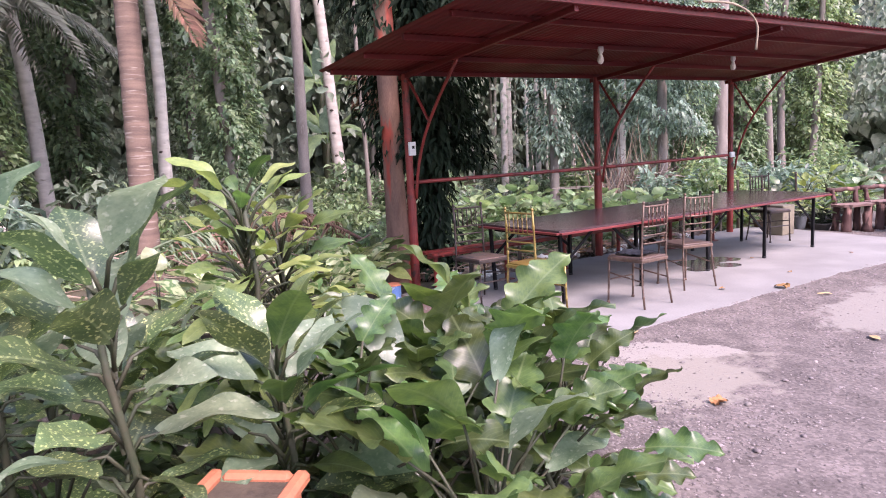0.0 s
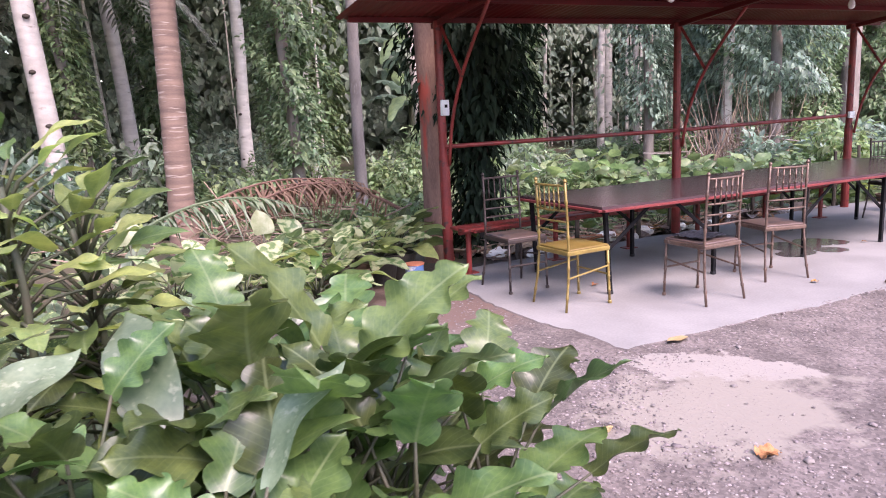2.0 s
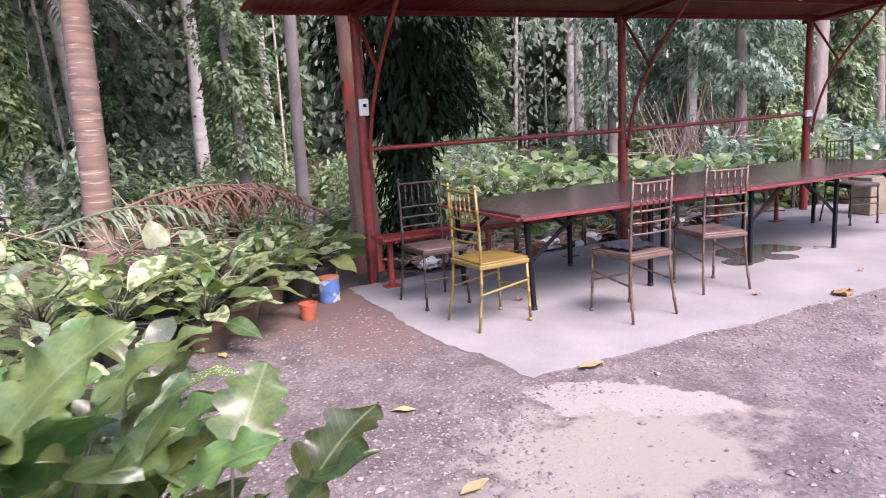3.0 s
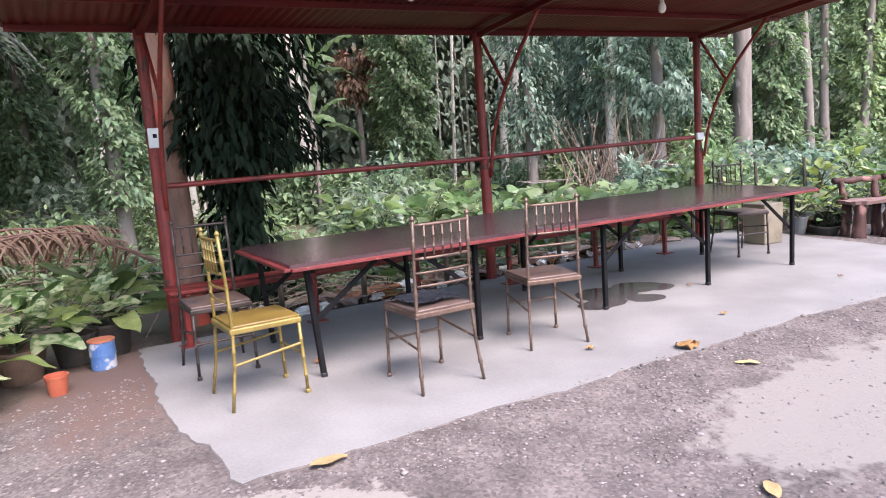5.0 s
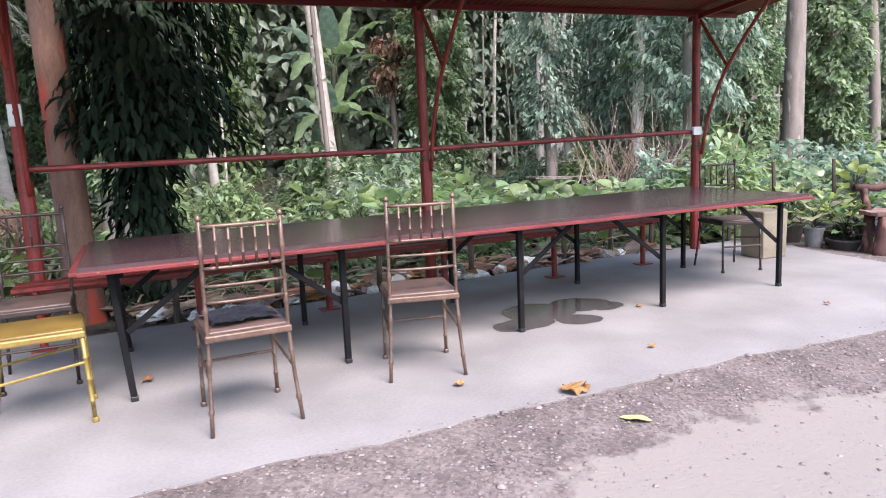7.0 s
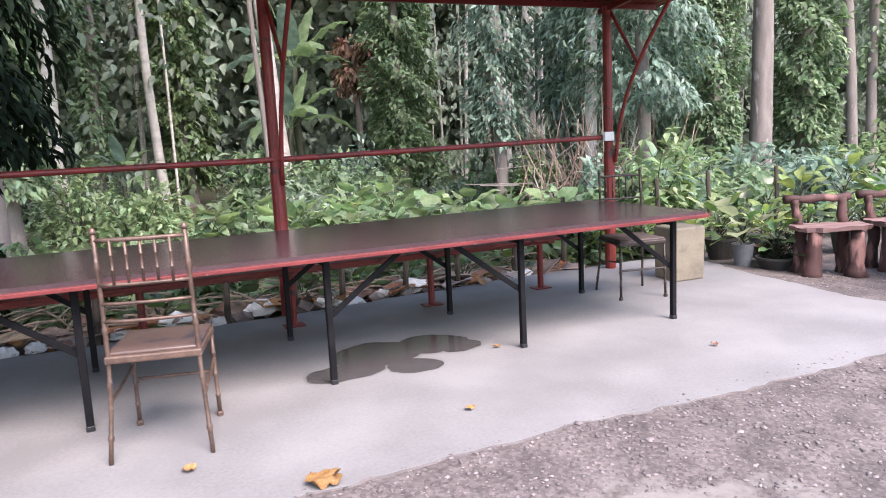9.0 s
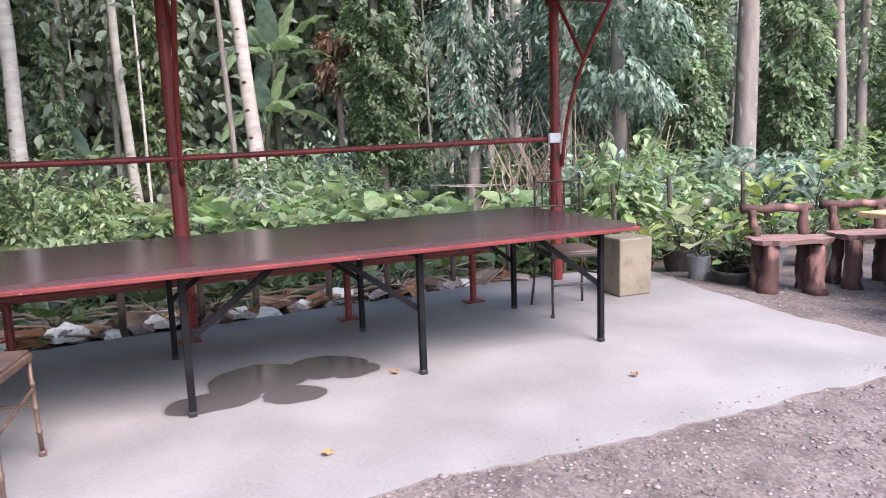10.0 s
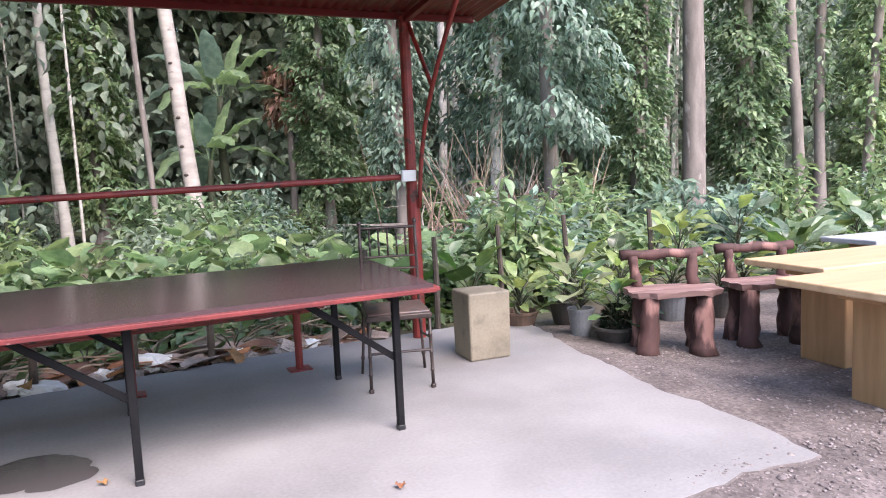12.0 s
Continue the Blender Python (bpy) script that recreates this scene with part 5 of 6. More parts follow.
def frond(parent, base, yaw, lift, length, mat, g, droop=0.8, name="frond", leaflets=46, width=0.5, single=False):
    """A feather palm leaf: a bent rib with leaflets on both sides, in one mesh."""
    bm = bmesh.new()
    d = Vector((math.cos(yaw), math.sin(yaw), 0))
    s = Vector((-d.y, d.x, 0))
    def at(f):
        return Vector(base) + d * (length * f * math.cos(lift)) + Vector((0, 0, length * (math.sin(lift) * f - droop * f * f * 0.5)))
    tube(bm, [at(k / 10) for k in range(11)], [0.022 * (1 - 0.85 * k / 10) for k in range(11)], 6)
    rib = part(name, bm, mat, parent) if single else None
    for i in range(leaflets):
        f = 0.08 + 0.92 * i / leaflets
        p = at(f)
        for side in (-1, 1):
            ln = width * math.sin(math.pi * (0.15 + 0.8 * f)) * g.uniform(0.8, 1.15)
            w = (s * side * 0.85 + d * 0.55 + Vector((0, 0, (-0.9 if single else -0.35) + g.uniform(-0.15, 0.15)))).normalized()
            if single:
                w = (w + Vector((g.normal(0, 0.3), g.normal(0, 0.3), g.normal(0, 0.2)))).normalized()
                ln *= g.uniform(0.6, 1.15)
            q = p + w * ln * 0.5 + Vector((0, 0, 0.02))
            e = p + w * ln + Vector((0, 0, -0.22 * ln))
            b = d * (0.010 if single else 0.016)
            if single:
                bm = bmesh.new()
            v = [bm.verts.new(c) for c in (p - b, p + b, q + b * 1.3, e, q - b * 1.3)]
            bm.faces.new(v)
            if single:
                part("leaflet", bm, mat, parent)
    return rib or part(name, bm, mat, parent)


def build_palm():
    g = np.random.default_rng(51)
    t = thing("coconut_palm", pose(-2.7, 5.0, GZ - 0.2), "coconut palm with a ringed brown trunk", "palm tree")
    pts, rad = [], []
    for k in range(90):
        z = k * 0.1
        pts.append((0.10 * math.sin(z * 0.25), 0.05 * math.sin(z * 0.3), z))
        rad.append((0.165 - 0.005 * z) * (1.035 if k % 2 else 0.985) * (1 + 0.35 * math.exp(-z * 2.5)))
    part("trunk", tube(bmesh.new(), pts, rad, 18), M_PALMBARK, t, smooth=True)
    for i in range(13):
        frond(t, (0.1, 0.05, 8.9), i * 0.52 + g.uniform(-0.1, 0.1), g.uniform(-0.1, 0.7), 3.4, M_LEAF, g, droop=g.uniform(0.5, 1.1), leaflets=40)
    frond(t, (0.2, -0.2, 4.5), -0.9, -0.9, 1.25, M_DRYFROND, g, droop=0.5, name="dead_frond", leaflets=40, width=0.45)


build_palm()


def build_fan_fronds():
    """Young palms whose pale feather leaves hang at the bed's far side."""
    g = np.random.default_rng(52)
    for i, (x, y, h, n, ln) in enumerate([(-3.8, 13.0, 5.2, 12, 3.6), (-6.6, 6.0, 3.4, 8, 2.6), (-7.4, 2.2, 3.0, 8, 2.4)]):
        t = thing("young_palm", pose(x, y, GZ - 0.2), "young palm with drooping pale green feather leaves", "palm tree", "young palms")
        trunk_mesh("trunk", (0, 0, 0), (0, 0, h), (0.15, 0.06, 0.06)[i], (0.12, 0.05, 0.05)[i], M_PALEBARK if i == 0 else M_GREYBARK, t, 0.02, seed=60 + i)
        for k in range(n):
            frond(t, (0, 0, h), k * 6.28 / n + i, 0.5, ln, M_PALEFROND if i == 0 else M_LEAFBLUE, g, droop=1.3 if i else 1.9, leaflets=38, width=0.55)


build_fan_fronds()


def build_frond_heap():
    """Fallen palm leaves heaped behind the pots: one green, the others dry."""
    g = np.random.default_rng(53)
    for i, (x, y, z, yaw, lift, ln, mat) in enumerate([(-3.3, 3.4, 0.35, 0.05, 0.55, 2.7, M_DRYFROND), (-2.9, 3.1, 0.30, 0.1, 0.6, 2.3, M_DRYFROND), (-0.8, 3.2, 0.30, 3.0, 0.6, 2.3, M_DRYFROND),
                                                      (-3.6, 3.0, 0.40, -0.05, 0.5, 1.9, M_LEAF), (-2.5, 3.6, 0.3, 0.25, 0.65, 2.0, M_DRYFROND)]):
        t = thing("fallen_frond", pose(x + 0.35, y, GZ + z + 0.22), "dry brown fallen palm frond on a heap" if mat == M_DRYFROND else "fading green fallen palm frond on a heap", "palm frond", "fallen fronds")
        frond(t, (0, 0, 0), yaw, lift, ln, mat, g, droop=0.95, leaflets=36, width=0.40, name="rib", single=True)
    t = thing("brush_heap", pose(-1.9, 3.5, GZ), "heap of cut dry branches under the fronds", "brush heap")
    for k in range(110):
        a = Vector((g.normal(0, 0.8), g.normal(0, 0.35), g.uniform(0.02, 0.62)))
        d = Vector((g.normal(), g.normal(), g.normal() * 0.25)).normalized() * g.uniform(0.4, 1.1)
        part("twig", tube(bmesh.new(), [a - d * 0.5, a + d * 0.5], [0.012, 0.006], 5), M_STICK, t)


build_frond_heap()


def build_banana(x, y, h, size, seed, label):
    g = np.random.default_rng(seed)
    t = thing("banana_plant", pose(x, y, GZ - 0.2), label, "banana plant", "banana plants")
    part("stem", tube(bmesh.new(), [(0.04 * math.sin(k), 0, h * k / 7) for k in range(8)], [0.085 * size * (1 - 0.07 * k) for k in range(8)], 10), M_STEM, t, smooth=True)
    for i in range(12):
        yaw = i * 2.4
        up = 0.30 + 1.15 * i / 12
        L, W = size * g.uniform(1.15, 1.6), 0.155 * size
        bm = bmesh.new()
        rows = []
        for k in range(15):
            f = k / 14
            w = W * math.sin(math.pi * min(1, 0.12 + f * 0.86)) ** 0.6 if f > 0.26 else 0.018
            p = Vector((0, L * f * math.cos(up), h * 0.97 + L * (math.sin(up) * f - (0.10 + 0.85 * math.cos(up)) * f * f + 0.35 * f * math.cos(up))))
            rows.append([bm.verts.new(p + Vector((w * s, 0, -abs(s) * w * (0.35 + 0.25 * math.sin(k * 2.1 + s)))) ) for s in (-1, -0.5, 0, 0.5, 1)])
        for a, b in zip(rows, rows[1:]):
            for k in range(4):
                bm.faces.new((a[k], a[k + 1], b[k + 1], b[k]))
        bmesh.ops.rotate(bm, verts=bm.verts, cent=(0, 0, 0), matrix=Matrix.Rotation(yaw, 3, "Z"))
        part("leaf", bm, M_LEAFLIGHT if i % 3 else M_LEAFBLUE, t, smooth=True)


build_banana(6.9, 19.0, 4.25, 2.05, 61, "tall banana plant in a gap of the forest")
build_banana(6.3, 17.6, 2.3, 1.7, 62, "banana plant with broad drooping leaves")
build_banana(1.6, 14.5, 1.3, 0.9, 63, "young banana plant among the trees")


def build_dead_crown():
    """A clump of dead brown leaves that hangs in a gap of the forest."""
    g = np.random.default_rng(66)
    t = thing("dead_leaf_clump", pose(9.0, 19.2, GZ - 0.2), "tree stump hung with dead brown leaves", "tree")
    trunk_mesh("trunk", (0, 0, 0), (0, 0, 5.0), 0.12, 0.09, M_GREYBARK, t, 0.03, seed=66)
    crown(t, (0, 0, 4.3), (0.95, 0.8, 0.85), 1500, 0.36, M_DRYFROND, g, name="dead_foliage", hang=1.2, clumps=14)


build_dead_crown()


def build_twig_thicket():
    """Bare brown saplings and twigs round the pale tree beyond the corner post."""
    g = np.random.default_rng(67)
    t = thing("dry_thicket", pose(9.3, 6.7, GZ - 0.15), "thicket of bare brown saplings and dry twigs", "thicket")
    for k in range(150):
        a = Vector((g.normal(0, 0.75), g.normal(0, 0.5), g.uniform(0.0, 0.5)))
        d = Vector((g.normal(0, 0.35), g.normal(0, 0.25), 1.0)).normalized() * g.uniform(0.7, 2.2)
        if k % 3 == 0:
            d = Vector((g.normal(), g.normal() * 0.5, g.normal() * 0.6)).normalized() * g.uniform(0.6, 1.3)
            a.z += 0.6
        r = g.uniform(0.006, 0.018)
        part("twig", tube(bmesh.new(), [a, a + d * 0.5 + Vector((g.normal(0, 0.05), 0, 0)), a + d], [r, r * 0.8, r * 0.4], 5), (M_GREYBARK, M_STICK, M_PALMBARK)[k % 3], t)


build_twig_thicket()


# ---- undergrowth ----
def shrub(x, y, size, height, mat, label, seed, n=900, ln=0.16, wide=0.5):
    g = np.random.default_rng(seed)
    t = thing("shrub", pose(x, y, ground_height(x, y) - 0.03), label, "shrub", "forest shrubs")
    for k in range(5):
        a = k * 1.26 + g.uniform(0, 0.5)
        part("stem", tube(bmesh.new(), [(0, 0, 0), (math.cos(a) * size * 0.25, math.sin(a) * size * 0.25, height * 0.5), (math.cos(a) * size * 0.6, math.sin(a) * size * 0.6, height * 0.85)], [0.014, 0.01, 0.004], 5), M_STEM, t)
    p = unit(g.normal(size=(n, 3)))
    p[:, 2] = np.abs(p[:, 2])
    lump = 0.8 + 0.28 * np.sin(p[:, 0] * 5 + seed) * np.sin(p[:, 1] * 6 + seed * 2) + 0.15 * np.sin(p[:, 2] * 9)
    pos = p * np.array([size, size, height]) * (lump * (1 - 0.5 * g.random(n) ** 2))[:, None]
    way = p * np.array([1, 1, 0.2]) + np.array([0, 0, -0.25]) + g.normal(0, 0.45, (n, 3))
    up = np.array([0, 0, 1.0]) + p * 0.5 + g.normal(0, 0.3, (n, 3))
    l = ln * g.uniform(0.6, 1.25, n)
    leaves("foliage", pos, way, up, l, l * wide, mat, t)


def build_undergrowth():
    g = np.random.default_rng(81)
    big = "broad-leaved green shrub behind the rail"
    k = 0
    for x, y, s, h, ln in [(4.4, 3.8, 0.7, 0.85, 0.24), (3.6, 4.6, 0.8, 0.95, 0.24), (5.2, 4.6, 0.7, 0.9, 0.22), (2.7, 5.4, 0.8, 1.0, 0.22), (4.6, 5.8, 0.9, 1.1, 0.22), (3.3, 3.6, 0.55, 0.55, 0.2), (6.2, 4.2, 0.6, 0.75, 0.2), (5.6, 3.2, 0.5, 0.6, 0.2)]:
        shrub(x, y, s, h * 0.85, M_LEAFLIGHT if k % 3 else M_LEAF, big, 820 + k, 800, ln * 0.8, 0.62)
        for j, (dx, dy) in enumerate(((-0.32, -0.1), (0.28, -0.18))):
            rosette("taro_plant", pose(x + dx, y + dy, ground_height(x + dx, y + dy) - 0.03, 0, 0, 70 * k + 150 * j), "leafy taro plant with broad light green leaves behind the rail", TARO, 13, 0.30, 1500 + 2 * k + j, height=h * 0.62, stalk=0.26, group="taro plants", lift=(0.0, 1.2))
        k += 1
    for x, y, s, h in [(0.7, 10.8, 1.0, 1.5), (1.6, 7.5, 0.8, 1.1), (0.4, 4.4, 0.6, 0.7), (1.6, 4.4, 0.6, 0.6), (-0.6, 4.6, 0.5, 0.6), (-1.0, 6.8, 0.8, 0.9), (-1.6, 8.6, 0.9, 1.0), (-4.0, 6.6, 0.8, 0.8), (-5.2, 6.0, 0.9, 0.9), (-3.0, 8.5, 0.8, 0.9), (1.9, 3.1, 0.5, 0.5), (0.9, 3.6, 0.45, 0.5)]:
        shrub(x, y, s, h, M_LEAFLIGHT, "bright green forest-edge shrub", 840 + k, 1100, 0.15, 0.5)
        k += 1
    for i in range(46):
        x, y = g.uniform(-9, 24), g.uniform(6.5, 20)
        shrub(x, y, g.uniform(0.7, 1.4), g.uniform(0.7, 1.7), (M_LEAF, M_LEAFLIGHT, M_LEAFBLUE, M_LEAFFAR)[i % 4], "dense green undergrowth shrub between forest trees", 880 + i, 900, g.uniform(0.16, 0.28), 0.45)
    for i, (x, y) in enumerate([(7.2, 4.6), (8.3, 4.0), (9.2, 4.6), (10.4, 4.2), (11.6, 4.0), (12.8, 4.2), (14.2, 4.0), (8.6, 5.6), (10.2, 5.6), (12.0, 5.8), (13.6, 5.6), (16, 5.0), (15.2, 6.4), (18, 6.0), (7.4, 3.2), (6.6, 3.3)]):
        shrub(x, y, 0.75, 0.75 + 0.3 * (i % 3), (M_LEAF, M_LEAFBLUE, M_LEAFLIGHT)[i % 3], "leafy shrub at the forest edge", 940 + i, 1000, 0.2, 0.5)


build_undergrowth()


def build_far_woods():
    """Dense foliage that closes the forest, all round the clearing."""
    g = np.random.default_rng(91)
    n = 330000
    a = np.where(g.random(n) < 0.82, g.uniform(-0.25, 3.4, n), g.uniform(3.4, 6.04, n))
    rad = 24 + 12 * g.random(n) ** 1.3
    z = 11 * g.random(n) ** 0.9 - 0.2
    lump = np.sin(a * 9 + z * 0.5) * np.sin(z * 0.9 + a * 5) + 0.55 * np.sin(a * 31 + z * 2.1) * np.sin(a * 17 - z)
    keep = lump > 0.34
    # glades that open on the deep shade of the wood
    glade = (a > 1.27) & (a < 1.53) | (a > 1.60) & (a < 2.05)
    keep &= ~glade | (g.random(n) < 0.09)
    a, rad, z = a[keep], rad[keep] + 2 * lump[keep], z[keep]
    m = len(a)
    out = np.stack([np.cos(a), np.sin(a), np.zeros(m)], 1)
    pos = out * rad[:, None] + np.array([3, 1, 0])
    pos[:, 2] = z
    # the clearing stays open to the sky behind the camera: lower woods there
    keep = (pos[:, 1] > -6) | (pos[:, 2] < 5)
    pos, out = pos[keep], out[keep]
    m = len(pos)
    l = g.uniform(0.2, 0.44, m)
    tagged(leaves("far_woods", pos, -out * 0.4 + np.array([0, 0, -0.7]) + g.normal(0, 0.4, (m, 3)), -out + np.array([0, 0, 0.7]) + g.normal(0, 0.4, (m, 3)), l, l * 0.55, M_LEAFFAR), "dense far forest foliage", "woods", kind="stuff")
    # the outermost wall of foliage
    n = 150000
    a = g.uniform(0, 2 * math.pi, n)
    out = np.stack([np.cos(a), np.sin(a), np.zeros(n)], 1)
    pos = out * g.uniform(38, 44, n)[:, None]
    pos[:, 2] = g.uniform(-0.3, 16, n)
    pos = pos[(pos[:, 1] > -8) | (pos[:, 2] < 5)]
    m = len(pos)
    out = unit(pos * np.array([1, 1, 0]))
    l = g.uniform(0.6, 1.15, m)
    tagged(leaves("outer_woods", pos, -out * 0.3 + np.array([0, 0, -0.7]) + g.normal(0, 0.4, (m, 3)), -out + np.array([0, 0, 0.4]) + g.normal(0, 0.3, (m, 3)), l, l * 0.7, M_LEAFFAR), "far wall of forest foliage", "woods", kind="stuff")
    # mid-depth leaves between the trunks
    n = 20000
    pos = np.stack([g.uniform(-12, 28, n), g.uniform(12, 25, n), 9 * g.random(n) ** 0.8 - 0.1], 1)
    lump = np.sin(pos[:, 0] * 1.3) * np.sin(pos[:, 1] * 0.9 + pos[:, 0] * 0.4) + 0.6 * np.sin(pos[:, 2] * 1.1 + pos[:, 0])
    gap = (pos[:, 0] > 4.6) & (pos[:, 0] < 9.2) & (pos[:, 1] < 23) | (pos[:, 0] < 0.5) & (pos[:, 1] < 19)
    pos = pos[(lump > 0.15) & ~gap]
    m = len(pos)
    l = g.uniform(0.2, 0.4, m)
    tagged(leaves("woodland_leaves", pos, np.array([0, -0.3, -0.7]) + g.normal(0, 0.45, (m, 3)), np.array([0, -0.8, 0.7]) + g.normal(0, 0.4, (m, 3)), l, l * 0.5, M_LEAFFAR), "loose foliage between the forest trees", "woods", kind="stuff")
    # unseen leaf layers added overhead to shade the deep wood and its west side
    n = 30000
    pos = np.stack([g.uniform(-30, 42, n), g.uniform(19, 46, n), 11.5 + 4 * g.random(n)], 1)
    west = np.stack([g.uniform(-28, -0.5, 16000), g.uniform(9.5, 22, 16000), 9.5 + 4 * g.random(16000)], 1)
    front_shade = np.stack([g.uniform(-26, 3.2, 6000), g.uniform(6.5, 15, 6000), 9.0 + 3.5 * g.random(6000)], 1)
    pos = np.concatenate([pos, west, front_shade])
    m = len(pos)
    l = g.uniform(0.5, 1.0, m)
    tagged(leaves("canopy", pos, np.array([0, -0.3, -0.4]) + g.normal(0, 0.6, (m, 3)), np.array([0, 0, 1.0]) + g.normal(0, 0.4, (m, 3)), l, l * 0.6, M_LEAFFAR), "unseen leaf layer added overhead to shade the forest", "woods", kind="stuff")
    # thin bare stems far in the wood
    bm = bmesh.new()
    for i in range(46):
        x, y = g.uniform(-10, 30), g.uniform(16, 27)
        if 3.0 < x < 12.0:
            x += 14
        r = g.uniform(0.03, 0.11)
        dx = g.normal(0, 0.4)
        tube(bm, [(x, y, -0.4), (x + dx * 0.4, y, 4.5), (x + dx, y, 10)], [r, r * 0.85, r * 0.6], 7)
    tagged(part("far_stems", bm, M_PALEBARK), "thin pale stems of the far forest", "woods", kind="stuff")


build_far_woods()


# ---- rubble, litter and stakes behind the slab ----
def build_litter():
    g = np.random.default_rng(95)
    verts = np.array([(1, 0, 0), (-1, 0, 0), (0, 1, 0), (0, -1, 0), (0, 0, 1), (0, 0, -1), (.6, .6, .6), (-.6, .6, .6), (.6, -.6, .6), (-.6, -.6, .6)])
    tri = [(0, 6, 4), (6, 2, 4), (2, 7, 4), (7, 1, 4), (1, 9, 4), (9, 3, 4), (3, 8, 4), (8, 0, 4), (0, 2, 6), (2, 1, 7), (1, 3, 9), (3, 0, 8), (0, 5, 2), (2, 5, 1), (1, 5, 3), (3, 5, 0)]
    first = None
    for i in range(150):
        x, y = g.uniform(-0.1, 5.2), g.uniform(2.0, 2.6)
        s = g.uniform(0.03, 0.09) * (1.5 if i % 6 == 0 else 1)
        if first is None:
            first = link_mesh("rock", verts * g.uniform(0.8, 1.2, (10, 1)), tri, M_ROCK)
            ob = first
        else:
            ob = new("rock", first.data)
        ob.matrix_world = pose(x, y, ground_height(x, y) + s * 0.3 + 0.02, 0, 0, g.uniform(0, 360)) @ Matrix.Diagonal((s * 1.3, s, s * 0.7, 1))
        tagged(ob, "broken pale stone in the rubble behind the slab", "rock", "rubble stones")
    bm = bmesh.new()
    for k in range(150):
        a = Vector((g.uniform(0.0, 5.4), g.uniform(2.0, 2.75), g.uniform(-0.08, 0.16)))
        d = Vector((g.normal(), g.normal() * 0.5, g.normal() * 0.15)).normalized() * g.uniform(0.15, 0.6)
        tube(bm, [a - d * 0.5, a + Vector((0, 0, 0.02)), a + d * 0.5], [0.009, 0.008, 0.004], 5)
    tagged(part("dry_sticks", bm, M_STICK), "dry sticks and husks littering the slab's back edge", "sticks", kind="stuff")
    for x, y, w, h in [(0.55, 1.86, 0.22, 0.06), (0.75, 1.95, 0.14, 0.05), (2.0, 1.95, 0.12, 0.05), (1.3, 2.0, 0.16, 0.05), (2.9, 2.1, 0.2, 0.06), (3.4, 2.12, 0.14, 0.05), (4.3, 2.2, 0.16, 0.05), (1.7, 2.1, 0.3, 0.08), (3.05, 1.98, 0.28, 0.06), (3.7, 2.2, 0.3, 0.09), (2.35, 2.15, 0.26, 0.08), (0.2, 2.1, 0.26, 0.07), (4.85, 2.1, 0.2, 0.06)]:
        bm = bmesh.new()
        bmesh.ops.create_icosphere(bm, subdivisions=3, radius=1)
        for v in bm.verts:
            k = 1 + 0.35 * noise.noise(v.co * 2.2 + Vector((x * 5, 0, 0)))
            v.co = Vector((v.co.x * w / 2, v.co.y * w / 3, max(0, v.co.z * h + h * 0.4))) * k
        ob = part("plastic_wrapper", bm, M_WHITE)
        ob.matrix_world = pose(x, y, -0.04)
        tagged(ob, "crumpled white plastic wrapper on the dirt", "litter")
    for i, (x, y, h) in enumerate([(0.35, 1.93, 0.5), (1.15, 1.94, 0.55), (2.06, 1.95, 0.62), (2.6, 2.0, 0.6), (3.0, 1.98, 0.62), (3.6, 2.05, 0.6), (4.11, 2.05, 0.66), (4.75, 2.1, 0.7), (5.35, 2.15, 0.75), (6.0, 2.2, 0.8), (6.7, 2.3, 0.85), (7.4, 2.25, 0.9), (8.3, 2.1, 0.9)]):
        ob = part("stake", tube(bmesh.new(), [(0, 0, -0.1), (0.01, 0, h * 0.5), (0.015 * math.sin(i), 0.01, h)], [0.028, 0.026, 0.022], 7), M_STAKE)
        ob.matrix_world = pose(x, y, -0.06)
        tagged(ob, "dark weathered fence stake behind the slab", "stake", "fence stakes")


build_litter()


def build_fallen_leaves():
    g = np.random.default_rng(97)
    dry = [broad_leaf("dry_leaf", "heart", 110 + i, M_FALLEN) for i in range(2)]
    for me in dry:
        for v in me.vertices:
            v.co.z = v.co.z * 0.5 + 0.14 * noise.noise(v.co * 5) + 0.5 * v.co.x * v.co.x
            v.co.x *= 1 + 0.5 * noise.noise(v.co * 9)
    yel = [broad_leaf("dry_yellow_leaf", "oval", 120 + i, M_YFALLEN) for i in range(2)]
    for i, (x, y, z, s, kind) in enumerate([(1.98, -1.14, -0.02, 0.15, 0), (2.08, -1.53, GZ, 0.15, 1), (-0.34, -1.16, GZ, 0.2, 1), (0.95, -2.35, GZ, 0.16, 1), (-2.17, 0.6, GZ, 0.14, 1), (-1.6, -1.0, GZ, 0.14, 1), (-1.7, -1.9, GZ, 0.16, 1),
                                          (1.0, -3.0, GZ, 0.12, 0), (2.8, -0.75, 0.0, 0.05, 0), (1.55, -0.72, 0.0, 0.06, 0), (0.1, 0.3, 0.0, 0.07, 0), (4.5, -0.6, 0.0, 0.05, 0), (3.4, 0.1, 0.0, 0.05, 0), (-1.2, -2.4, GZ, 0.12, 0)]):
        ob = new("fallen_leaf", (dry, yel)[kind][i % 2])
        ob.matrix_world = pose(x, y, (z if z == 0 else max(ground_height(x, y), z if z > -0.03 else -1)) + 0.012, 4, 0, 47 * i) @ Matrix.Diagonal((s, s, s * (1.1, 0.5)[kind], 1))
        tagged(ob, ("curled orange-brown fallen leaf", "yellowed fallen leaf lying flat")[kind], "leaf", "fallen leaves")


build_fallen_leaves()


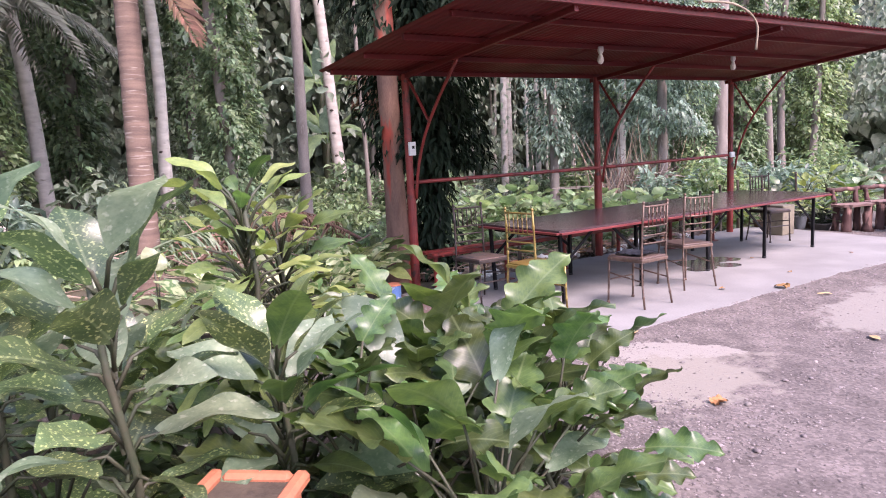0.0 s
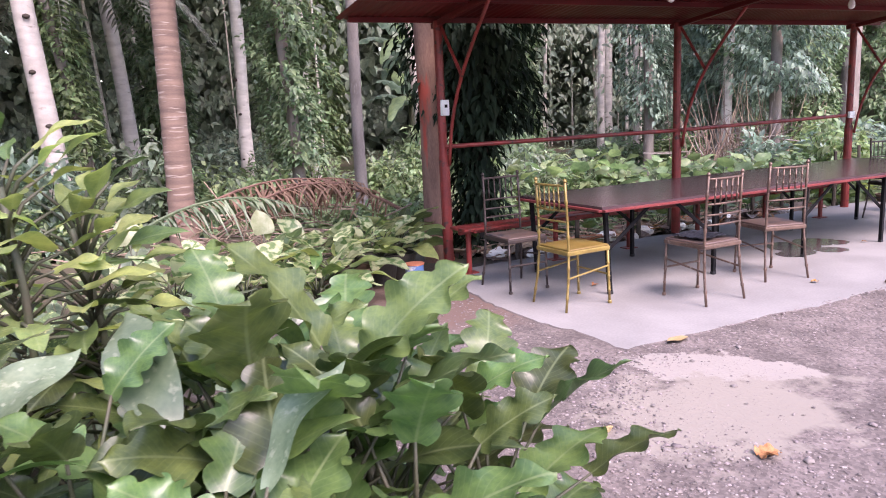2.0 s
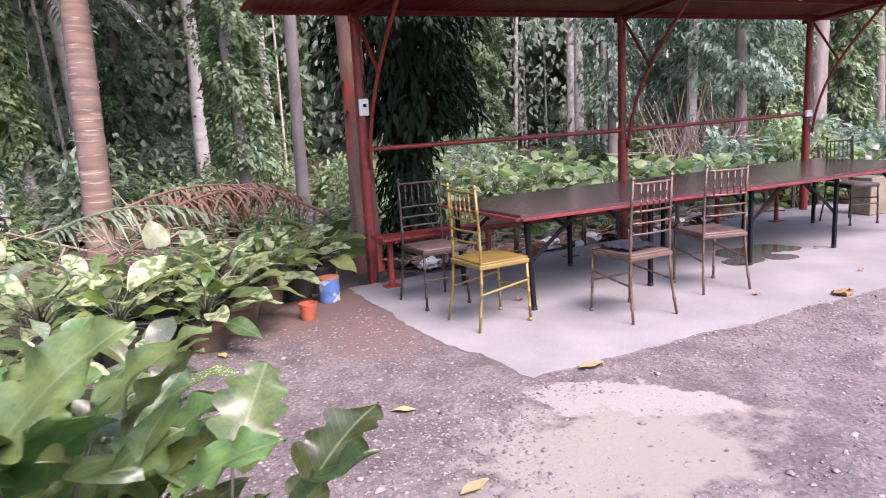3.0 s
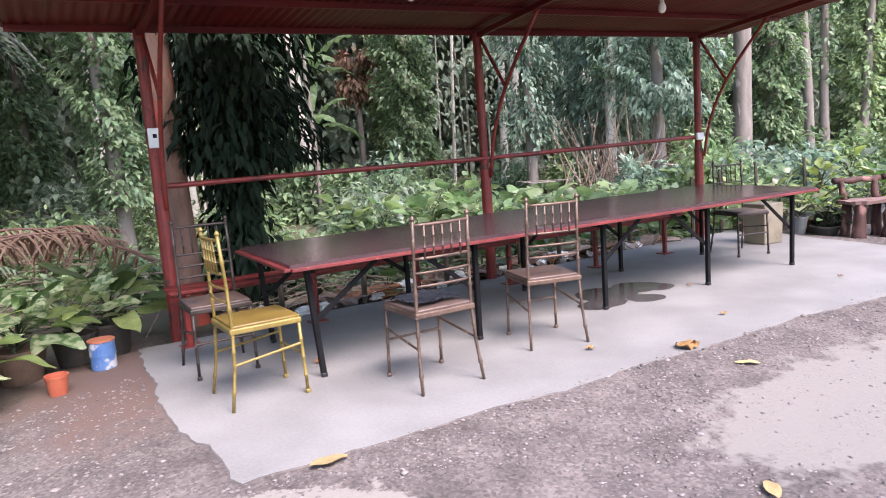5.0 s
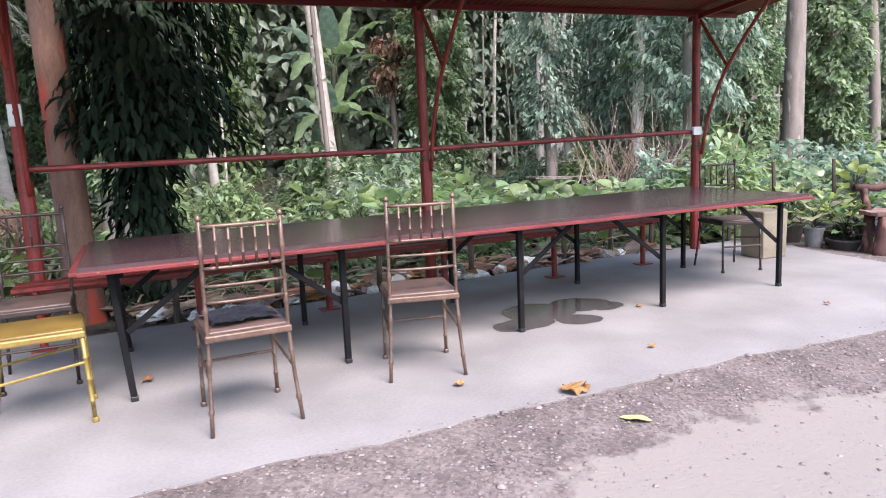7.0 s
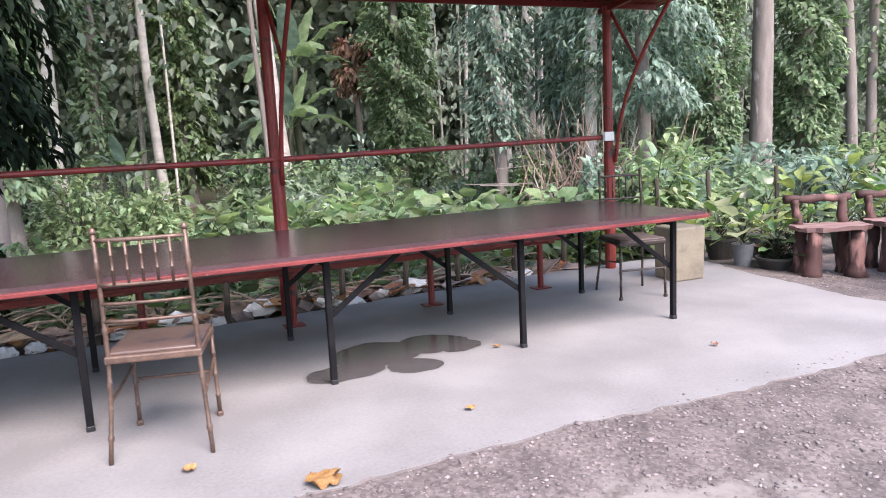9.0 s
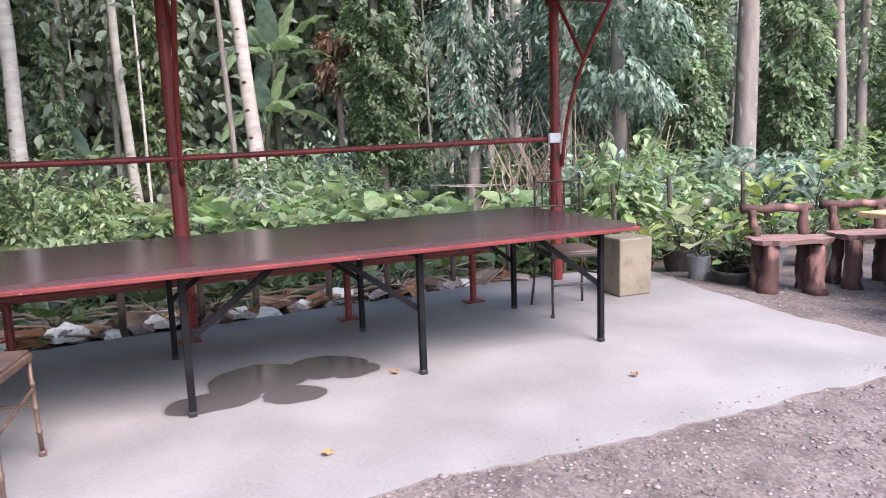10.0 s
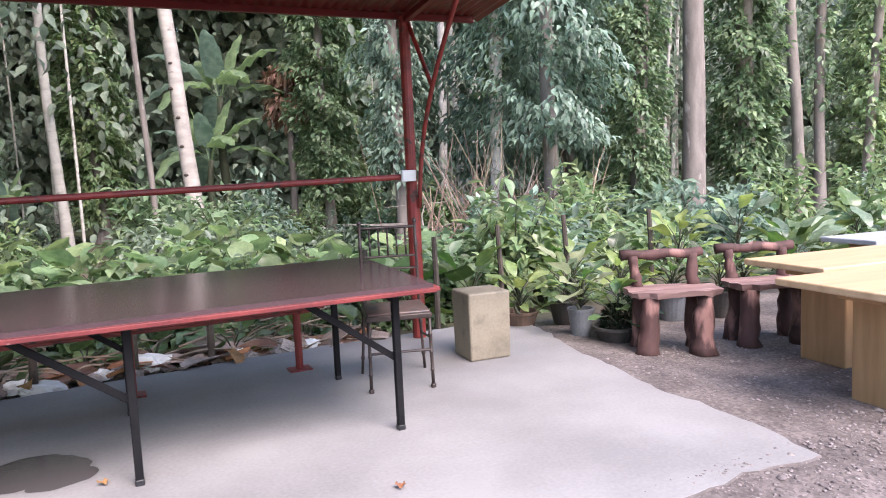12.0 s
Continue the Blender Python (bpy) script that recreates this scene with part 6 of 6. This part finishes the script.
def build_sheaths():
    """Dry curled palm sheaths lying across the rubble."""
    g = np.random.default_rng(99)
    for i in range(70):
        L, W = g.uniform(0.22, 0.55), g.uniform(0.05, 0.12)
        verts, faces = [], []
        for k in range(9):
            f = k / 8
            w = W * (0.35 + 0.65 * math.sin(math.pi * (0.15 + 0.8 * f)))
            for s in (-1, -0.4, 0.4, 1):
                verts.append((w * s, L * (f - 0.5), 0.035 * abs(s) + 0.06 * L * math.sin(math.pi * f)))
        for k in range(8):
            for s in range(3):
                faces.append((k * 4 + s, k * 4 + s + 1, k * 4 + s + 5, k * 4 + s + 4))
        ob = link_mesh("palm_sheath", np.array(verts), faces, (M_STICK, M_DRYFROND, M_ROCK, M_FALLEN, M_STICK)[i % 5])
        md = ob.modifiers.new("thickness", "SOLIDIFY")
        md.thickness = 0.008
        x, y = g.uniform(0.0, 5.3), g.uniform(2.02, 2.5)
        ob.matrix_world = pose(x, y, ground_height(x, y) + g.uniform(0.03, 0.09), g.uniform(-14, 14), g.uniform(-20, 20), g.uniform(40, 140))
        tagged(ob, "dry curled palm sheath lying on the rubble", "palm sheath", "palm sheaths")


build_sheaths()


def build_husks():
    """Dry leaves and husks piled on the rubble, with small weeds growing through."""
    g = np.random.default_rng(98)
    kinds = [broad_leaf("husk", "oval", 130 + i, (M_DRYFROND, M_STICK, M_FALLEN)[i]) for i in range(3)]
    for i in range(120):
        x, y = g.uniform(0.0, 5.3), g.uniform(2.0, 2.6)
        ob = new("dry_husk", kinds[(0, 1, 1, 2)[i % 4]])
        s = g.uniform(0.14, 0.34)
        ob.matrix_world = pose(x, y, ground_height(x, y) + g.uniform(0.02, 0.12), g.uniform(-15, 25), g.uniform(-25, 25), g.uniform(0, 360)) @ Matrix.Scale(s, 4)
        tagged(ob, "dry tan leaf husk on the rubble heap", "husk", "dry husks")
    for i, x in enumerate((0.9, 1.6, 2.3, 2.75, 3.3, 3.75, 4.3, 4.9, 5.4, 0.2)):
        y = 2.2 + 0.3 * g.random()
        rosette("weed", pose(x, y, ground_height(x, y), 0, 0, 40 * i), "small green weed growing in the rubble", HEART + PLAIN, 9, 0.2, 760 + i, height=0.12, stalk=0.14, group="weeds")


build_husks()
